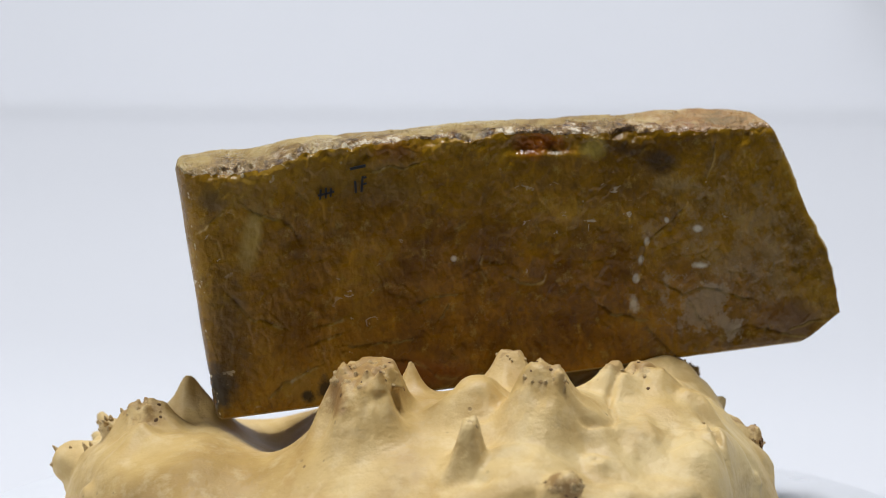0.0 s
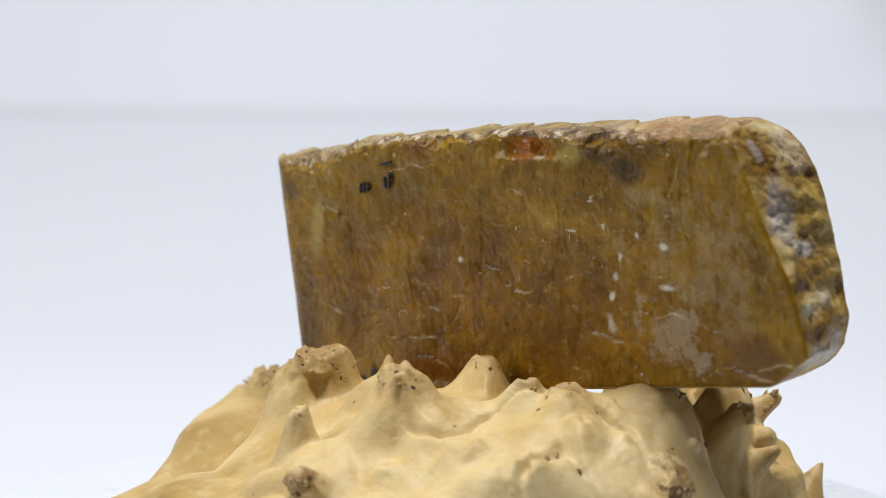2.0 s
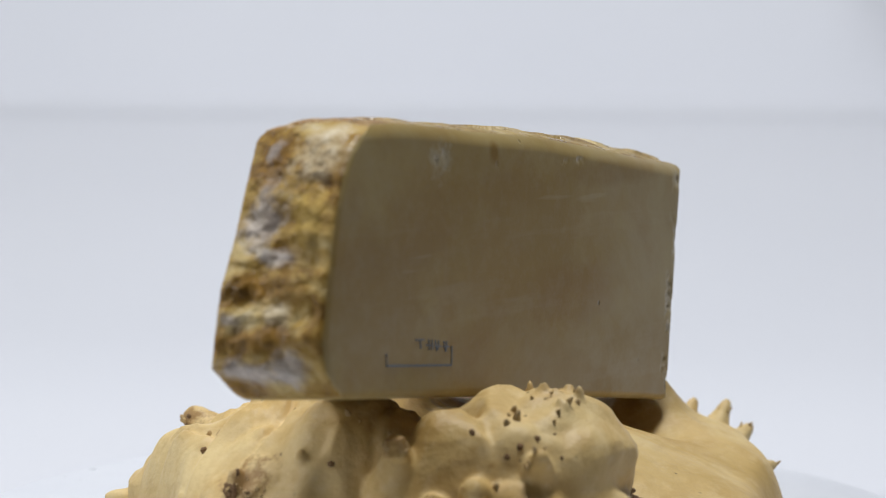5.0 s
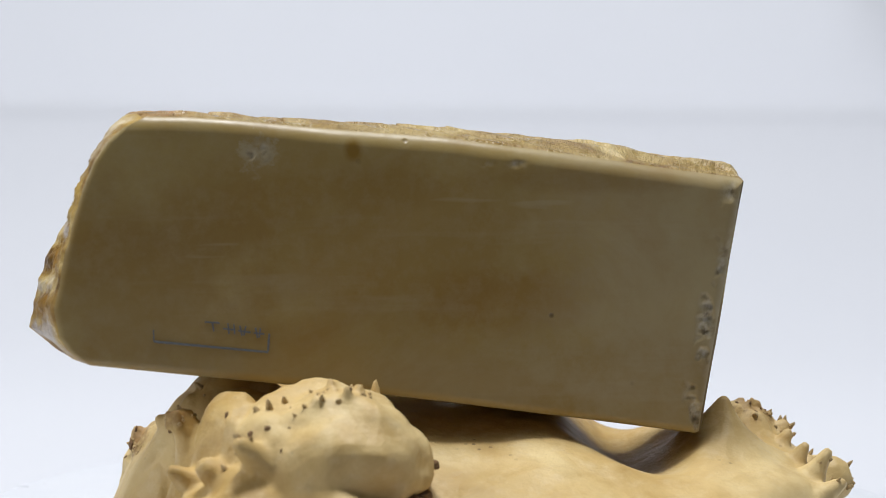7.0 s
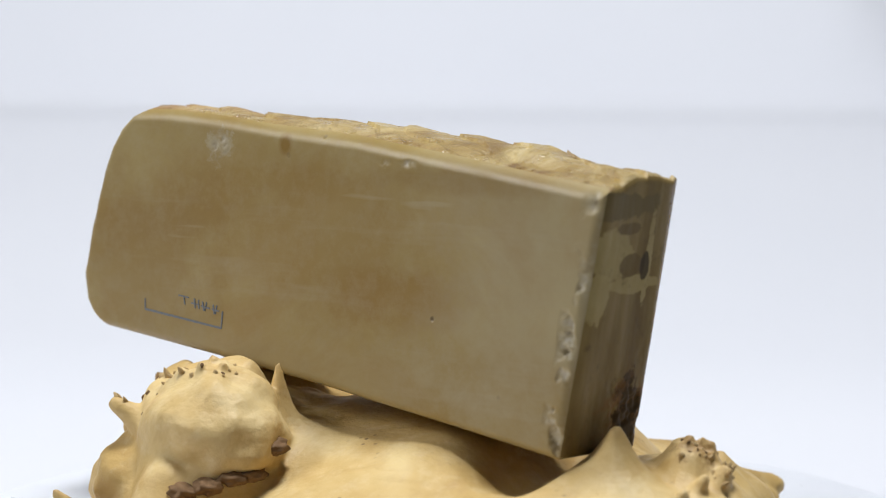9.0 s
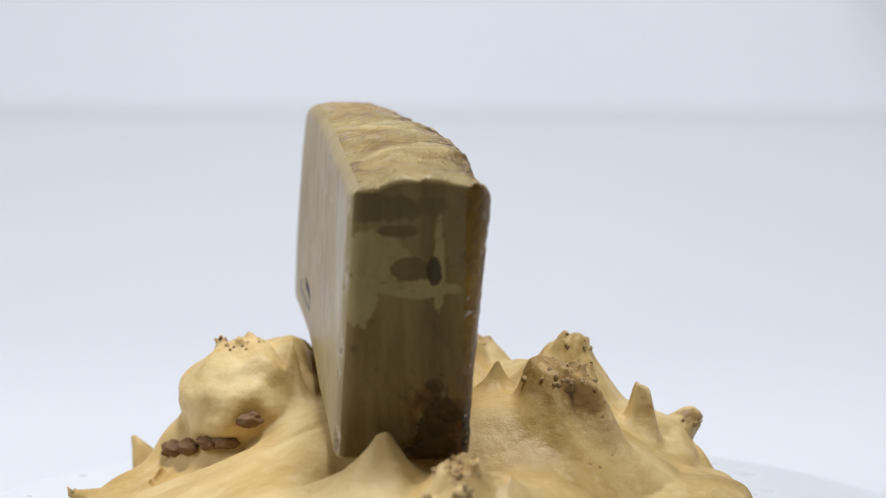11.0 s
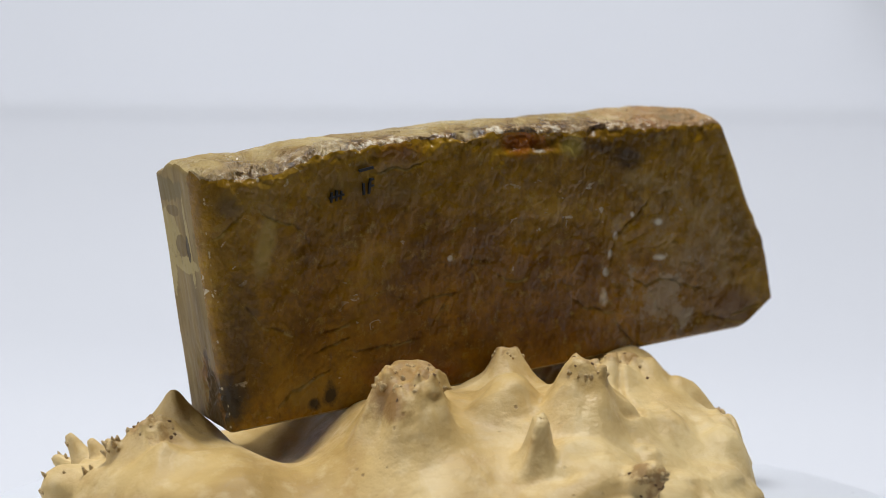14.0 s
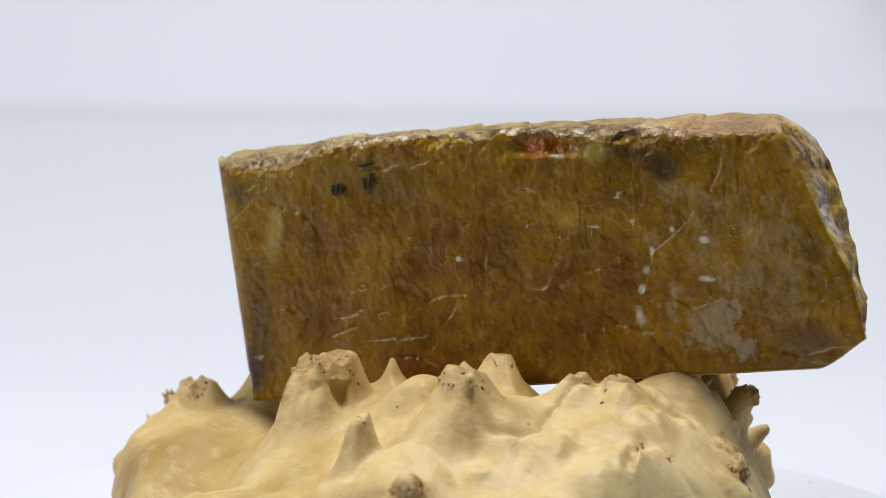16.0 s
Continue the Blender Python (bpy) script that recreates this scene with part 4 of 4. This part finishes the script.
def crack_relief(x, z):
    """How deep the fractures cut the polished face, how pale their chipped, light-catching lips are painted, and how
    dark the stone is along them.
    """
    deep, pale, dark = np.zeros_like(x), np.zeros_like(x), np.zeros_like(x)
    wob_x = 0.0013 * rough_noise(x * 190, 2.5, z * 190, 3)
    wob_z = 0.0013 * rough_noise(x * 190, 9.5, z * 190, 3)
    broken = rough_noise(x * 130, 31.5, z * 130, 3)
    wx, wz = x + wob_x, z + wob_z
    rng = random.Random(23)
    lines = [(line, 1.0) for line in CRACKS_NEAR_NARROW_END + CRACKS_OF_MIDDLE + CRACKS_NEAR_BROKEN_END]
    for _ in range(60):
        px, pz, lean, half = rng.uniform(-0.105, 0.172), rng.uniform(-0.160, -0.045), rng.gauss(0.15, 0.5), rng.uniform(0.0012, 0.0055)
        dx, dz = half * math.cos(lean), half * math.sin(lean)
        lines.append(([(px - dx, pz - dz), (px + rng.uniform(-0.3, 0.3) * dz, pz - rng.uniform(-0.4, 0.4) * half), (px + dx, pz + dz)], rng.uniform(0.15, 0.5)))
    for line, weight in lines:
        xs, zs = [p[0] for p in line], [p[1] for p in line]
        near = np.nonzero((x > min(xs) - 0.009) & (x < max(xs) + 0.009) & (z > min(zs) - 0.009) & (z < max(zs) + 0.009))[0]
        if not len(near):
            continue
        best, side = np.full(len(near), 1.0), np.zeros(len(near))
        for (ax, az), (bx, bz) in zip(line, line[1:]):
            ux, uz = bx - ax, bz - az
            long2 = ux * ux + uz * uz
            k = np.clip(((wx[near] - ax) * ux + (wz[near] - az) * uz) / long2, 0, 1)
            ox, oz = wx[near] - ax - k * ux, wz[near] - az - k * uz
            d = np.hypot(ox, oz)
            closer = d < best
            best = np.where(closer, d, best)
            side = np.where(closer, np.sign(ux * oz - uz * ox) * (1 if ux >= 0 else -1), side)
        above = side > 0
        shell = np.where(above, np.exp(-best / 0.0030), np.exp(-best / 0.0005)) * step(0.0095 - best, 0, 0.004)
        deep[near] = np.maximum(deep[near], 0.0010 * weight * shell)
        # paler below the line: paints the light that the upward lip catches
        lip = np.exp(-((best - 0.0004) / 0.00055) ** 2)
        pale[near] = np.maximum(pale[near], weight * lip * np.where(above, 0.3, 1.0) * step(broken[near], -0.16, 0.12))
        dark[near] = np.maximum(dark[near], 0.6 * weight * np.exp(-((best / 0.0007) ** 2)) * np.where(above, 1.0, 0.2) * step(-broken[near], -0.05, 0.2))
    return deep, pale, dark


def slab_body(parent):
    nx, ny, nz = 620, 90, 250
    lx, ly, lz, r = 0.29, 0.055, 0.112, 0.0040
    # the six sides of a lattice, with shared corners
    ids, quads, sides = {}, [], []

    def side(n1, n2, key, tag, flip):
        for a in range(n1):
            for b in range(n2):
                q = [key(a, b), key(a + 1, b), key(a + 1, b + 1), key(a, b + 1)]
                if flip:
                    q.reverse()
                quads.append([ids.setdefault(p, len(ids)) for p in q])
                sides.append(tag)

    side(nx, nz, lambda a, b: (a, 0, b), 0, False)
    side(nx, nz, lambda a, b: (a, ny, b), 1, True)
    side(nx, ny, lambda a, b: (a, b, nz), 2, False)
    side(nx, ny, lambda a, b: (a, b, 0), 3, True)
    side(ny, nz, lambda a, b: (0, a, b), 4, True)
    side(ny, nz, lambda a, b: (nx, a, b), 5, False)
    g = np.array(list(ids), float)
    p = g / (nx, ny, nz) * (lx, ly, lz)
    inner = np.clip(p, r, np.array((lx, ly, lz)) - r)
    d = p - inner
    p = inner + r * d / np.maximum(np.linalg.norm(d, axis=1, keepdims=True), 1e-9)

    def rounded(a, b, radius):
        """Rounds an edge, given the distances from its two sides: how far each of them gives way."""
        oa, ob = np.clip(radius - a, 0, 1), np.clip(radius - b, 0, 1)
        d = np.hypot(oa, ob)
        keep = np.where((oa > 0) & (ob > 0) & (d > radius), radius / np.maximum(d, 1e-9), 1.0)
        return oa * (1 - keep), ob * (1 - keep)

    # upright corner of front and narrow end: broadly rounded, less so downwards
    cut, more = rounded(p[:, 0], p[:, 1], 0.0060 + 0.0090 * np.clip(p[:, 2] / lz, 0, 1))
    p[:, 0] += cut
    p[:, 1] += more
    # upright corner of back and narrow end, and the long upper edge of the back
    a, b = rounded(p[:, 0], ly - p[:, 1], 0.0062)
    p[:, 0] += a
    p[:, 1] -= b
    slope, b = rounded(ly - p[:, 1], lz - p[:, 2], 0.0065)
    p[:, 1] -= slope
    p[:, 2] -= b
    u, w, v = (p / (lx, ly, lz)).T

    left = (-0.1056 - 0.0182 * v) * (1 - w) + (-0.1100 - 0.0185 * v) * w
    rf = np.interp(v, [0, 0.12, 0.24, 0.42, 0.60, 0.80, 1.0], [0.169, 0.1865, 0.184, 0.1785, 0.1690, 0.1595, 0.1505])
    rb = np.interp(v, [0, 0.05, 0.10, 0.22, 0.45, 0.70, 0.82, 0.90, 0.96, 1.0], [0.156, 0.163, 0.1670, 0.169, 0.1645, 0.158, 0.1530, 0.1475, 0.1405, 0.131])
    x = left + (rf * (1 - w) + rb * w - left) * u
    bottom = np.interp(x, [-0.11, -0.0528, 0.1101, 0.1657, 0.19], [-0.1708, -0.1642, -0.1442, -0.1376, -0.1345]) * (1 - w)
    bottom += np.interp(x, [-0.11, -0.0493, 0.021, 0.1047, 0.17], [-0.1682, -0.1593, -0.1494, -0.1396, -0.1318]) * w
    tf = np.interp(x, [-0.125, -0.094, -0.082, -0.062, -0.0276, 0.0211, 0.0627, 0.1287, 0.15], [-0.0585, -0.0562, -0.0535, -0.0455, -0.0414, -0.0378, -0.0378, -0.0353, -0.0345])
    tb = np.interp(x, [-0.128, -0.0708, 0.0032, 0.0542, 0.0934, 0.1146, 0.14], [-0.0562, -0.0486, -0.0388, -0.0349, -0.0311, -0.0297, -0.0298])
    crown = 0.0028 * np.clip(np.sin(np.pi * np.clip(w * 1.25, 0, 1)) * 1.8, 0, 1) * np.clip((-0.045 - x) / 0.03, 0, 1) + 0.0038 * np.sin(np.pi * w)
    z = bottom + (tf * (1 - w) + tb * w + crown - bottom) * v
    y = slab_front(x, z) * (1 - w) + slab_back(x, z) * w

    # relief of each side, fading out at its rims
    near = lambda dist, reach: np.clip(1 - dist / reach, 0, 1)
    f_right, f_left, f_top = near((1 - u) * lx, 0.004), near(u * lx, 0.004), near((1 - v) * lz, 0.004)
    f_front, f_back = near(w * ly, 0.004), near((1 - w) * ly, 0.004)
    out = np.zeros((len(x), 3))
    pale, dark = np.zeros(len(x)), np.zeros(len(x))

    # broken end: tilted shelves and hollows between
    k = np.nonzero(f_right > 0)[0]
    X, Y, Z = x[k], y[k], z[k]
    shelf = Z * 42 + Y * 14 + 0.9 * rough_noise(Y * 30, 3.5, Z * 30, 2)
    relief = 0.0007 * np.sin(2 * np.pi * shelf) + 0.0046 * rough_noise(Y * 34, 1.5, Z * 40, 2) + 0.0024 * rough_noise(Y * 85, 5.5, Z * 110, 2) + 0.0010 * rough_noise(Y * 260, 7.5, Z * 260, 3)
    inset = 0.06 + 0.94 * np.clip(np.minimum(w[k], 1 - w[k]) * ly / 0.008, 0, 1)
    out[k, 0] += (relief - 0.0010) * f_right[k] * inset

    # top: split in layers along the slab, crumbled along its front rim
    k = np.nonzero(f_top > 0)[0]
    X, Y, Z = x[k], y[k], z[k]
    layer = X * 30 + Y * 46 + 1.0 * rough_noise(X * 22, Y * 40, 4.5, 3)
    saw = layer - np.floor(layer)
    flat = 1 - step(w[k], 0.72, 0.86)
    lie = 0.0016 * (saw - 0.5) * flat + 0.0012 * rough_noise(X * 50, Y * 80, 1.5, 4) * flat
    rim = (np.clip(rough_noise(X * 70, Y * 90, 9.5, 3) - 0.02, 0, 1) * 0.0085 + np.clip(rough_noise(X * 240, Y * 240, 3.5, 2), 0, 1) * 0.0026) * near(w[k] * ly, 0.012)
    out[k, 2] += (lie - rim) * f_top[k]

    # polished front: upright ripples, low ledges, flake scars and fractures
    k = np.nonzero(f_front > 0)[0]
    X, Z = x[k], z[k]
    ripple = np.abs(rough_noise(X * 78, 4.5, Z * 44, 4))
    ledge = rough_noise(X * 42, 6.5, Z * 26, 4)
    relief = 0.0006 * rough_noise(X * 30, 8.5, Z * 30, 2) + 0.0010 * ripple + 0.00030 * rough_noise(X * 330, 1.5, Z * 200, 2) + 0.00020 * np.abs(rough_noise(X * 240, 11.5, Z * 90, 2))
    relief += 0.00035 * (step(ledge, 0.05, 0.10) + step(ledge, -0.24, -0.19) + step(ledge, 0.28, 0.32))
    edge = (np.clip(rough_noise(X * 75, 3.5, Z * 75, 3) - 0.06, 0, 1) * 0.0080 + np.clip(rough_noise(X * 230, 5.5, Z * 230, 2), 0, 1) * 0.0022) * near((1 - v[k]) * lz, 0.010)
    scar = 0.0026 * np.exp(-(((X + 0.010) / 0.024) ** 2 + ((Z + 0.153) / 0.006) ** 2))
    chip = 0.0034 * np.exp(-(((X - 0.042) / 0.016) ** 4 + ((Z + 0.0425) / 0.0050) ** 4)) * (1 + 0.8 * rough_noise(X * 160, 2.5, Z * 160, 3))
    deep, lit_lip, seam = crack_relief(X, Z)
    rest = np.clip((1 - u[k]) * lx / 0.010, 0.2, 1)
    out[k, 1] += ((relief - 0.0003) * rest + edge + scar + chip + deep * rest) * f_front[k]
    pale[k], dark[k] = lit_lip * f_front[k], seam * f_front[k]

    # back: nearly flat, chipped along the narrow end and dented near the top
    k = np.nonzero(f_back > 0)[0]
    X, Z = x[k], z[k]
    chips = np.clip(rough_noise(X * 100, 2.5, Z * 100, 3) - 0.05, 0, 1) * near(np.abs(u[k] * lx - 0.006), 0.007) * (0.35 + 0.65 * step(-Z, 0.085, 0.105))
    dents = sum(np.exp(-(((X - a) / ra) ** 2 + ((Z - b) / rb2) ** 2)) for a, b, ra, rb2 in ((0.084, -0.0453, 0.006, 0.005), (-0.0146, -0.0506, 0.004, 0.0016), (-0.0269, -0.0491, 0.003, 0.002)))
    dents = dents * np.clip(rough_noise(X * 260, 8.5, Z * 260, 2) + 0.15, 0, 1)
    out[k, 1] -= (0.0004 * rough_noise(X * 26, 3.5, Z * 26, 2) + 0.0060 * chips + 0.0014 * dents) * f_back[k]
    pale[k] = np.maximum(pale[k], np.clip(chips * 5 + dents * 1.6, 0, 0.9) * f_back[k])

    # narrow end: drawn upright, chipped at its lower front corner
    k = np.nonzero(f_left > 0)[0]
    Y, Z = y[k], z[k]
    low = np.exp(-(((Y - 0.004) / 0.018) ** 2 + ((Z + 0.153) / 0.02) ** 2))
    out[k, 0] += (0.0005 * rough_noise(Y * 110, 1.5, Z * 26, 3) + 0.0035 * low * np.clip(rough_noise(Y * 130, 6.5, Z * 130, 3) + 0.1, 0, 1)) * f_left[k]

    co = np.stack([x + out[:, 0], y + out[:, 1], z + out[:, 2] + DROP], 1) * UNIT
    me = bpy.data.meshes.new("body")
    me.from_pydata(co.tolist(), [], quads)
    back = back_material()
    for k in (front_material(), back, top_material(), back, left_end_material(), right_end_material()):
        me.materials.append(k)
    sides = np.array(sides)
    sides[(sides == 4) & (cut[np.array(quads)].max(1) > 0.0004)] = 0
    sides[(sides == 2) & (slope[np.array(quads)].min(1) > 0.0002)] = 1
    me.polygons.foreach_set("material_index", sides.tolist())
    me.polygons.foreach_set("use_smooth", [True] * len(sides))
    for name, values in (("lit_lip_and_chip", pale), ("seam", dark)):
        me.attributes.new(name, "FLOAT", "POINT").data.foreach_set("value", values)
    me.update()
    ob = new("body", me)
    ob.parent = parent
    return tagged(ob, "amber-brown polished stone with broken end and pale top")


def stroke(parent, x0, z0, x1, z1, width, surface, lift, material, name):
    """A thin inked stroke lying on one face of the slab."""
    a, b = at(x0, surface(x0, z0), z0), at(x1, surface(x1, z1), z1)
    n = Vector((-0.1649, 0.9847, 0.0564)) if surface is slab_front else Vector((-0.113, 0.9928, 0.0392))
    ahead = (b - a) / 2
    across = ahead.cross(n).normalized() * width * UNIT / 2
    bm = bmesh.new()
    box(bm, (a + b) / 2 + n * lift, ahead, across, n * 0.0004)
    bmesh.ops.recalc_face_normals(bm, faces=bm.faces)
    part(name, bm, material, parent, smooth=False)


def stone_slab():
    top = new("stone_slab")
    top.matrix_world = pose(0, 0, PLATE_TOP)
    tagged(top, "thick amber-brown polished stone slab leaning on the burl stand", "stone slab")
    slab_body(top)
    for x0, z0, x1, z1, wd in (
        (-0.0455, -0.0548, -0.0385, -0.0532, 0.0012),
        (-0.0432, -0.0602, -0.0428, -0.0656, 0.0010),
        (-0.0398, -0.0580, -0.0404, -0.0652, 0.0010),
        (-0.0402, -0.0618, -0.0380, -0.0612, 0.0008),
        (-0.0395, -0.0590, -0.0382, -0.0582, 0.0008),
        (-0.0598, -0.0668, -0.0526, -0.0650, 0.0009),
        (-0.0586, -0.0640, -0.0588, -0.0686, 0.0008),
        (-0.0562, -0.0632, -0.0564, -0.0680, 0.0009),
        (-0.0540, -0.0634, -0.0542, -0.0674, 0.0008),
    ):
        stroke(top, x0, z0, x1, z1, wd, slab_front, -0.0006, BLACK_INK, "ink_mark")
    for x0, z0, x1, z1, wd in (
        (0.1272, -0.1240, 0.0797, -0.1293, 0.0009),
        (0.0797, -0.1293, 0.0791, -0.1215, 0.0008),
        (0.1272, -0.1240, 0.1274, -0.1190, 0.0005),
        (0.1030, -0.1162, 0.1024, -0.1200, 0.0006),
        (0.1062, -0.1160, 0.1000, -0.1166, 0.0006),
        (0.0965, -0.1168, 0.0960, -0.1212, 0.0007),
        (0.0985, -0.1190, 0.0935, -0.1196, 0.0006),
        (0.0940, -0.1172, 0.0936, -0.1214, 0.0006),
        (0.0915, -0.1178, 0.0905, -0.1222, 0.0007),
        (0.0890, -0.1180, 0.0898, -0.1220, 0.0006),
        (0.0922, -0.1200, 0.0870, -0.1208, 0.0006),
        (0.0850, -0.1188, 0.0840, -0.1232, 0.0007),
        (0.0828, -0.1190, 0.0834, -0.1230, 0.0006),
        (0.0858, -0.1210, 0.0812, -0.1216, 0.0006),
    ):
        stroke(top, x0, z0, x1, z1, wd, slab_back, -0.0001, BLUE_INK, "stamp_mark")
    return top


room()
backdrop()
TURNTABLE = turntable()
BURL = burl_stand()
SLAB = stone_slab()

# ---- the turning ----
TURN = [(0.0, 0.0), (0.5, -12.5), (1.0, -25.3), (1.5, -38.2), (2.0, -51.4), (2.5, -64.5), (3.0, -77.6), (3.5, -90.7), (4.0, -104.1), (4.5, -117.3), (5.0, -130.1),
        (5.5, -142.2), (6.0, -154.1), (6.5, -165.9), (7.0, -177.7), (7.5, -189.5), (8.0, -201.2), (8.5, -212.8), (9.0, -224.3), (9.5, -235.6), (10.0, -246.9),
        (10.5, -258.2), (11.0, -269.6), (11.5, -280.9), (12.0, -292.3), (12.5, -303.9), (13.0, -315.9), (13.5, -328.0), (14.0, -340.1), (14.5, -351.7), (15.0, -364.5), (15.5, -377.0), (16.0, -390.0)]


def motions():
    rows = [(t, pose(0, 0, PLATE_TOP, 0, 0, a)) for t, a in TURN]
    for thing in (TURNTABLE, BURL, SLAB):
        walk(thing, rows)


motions()
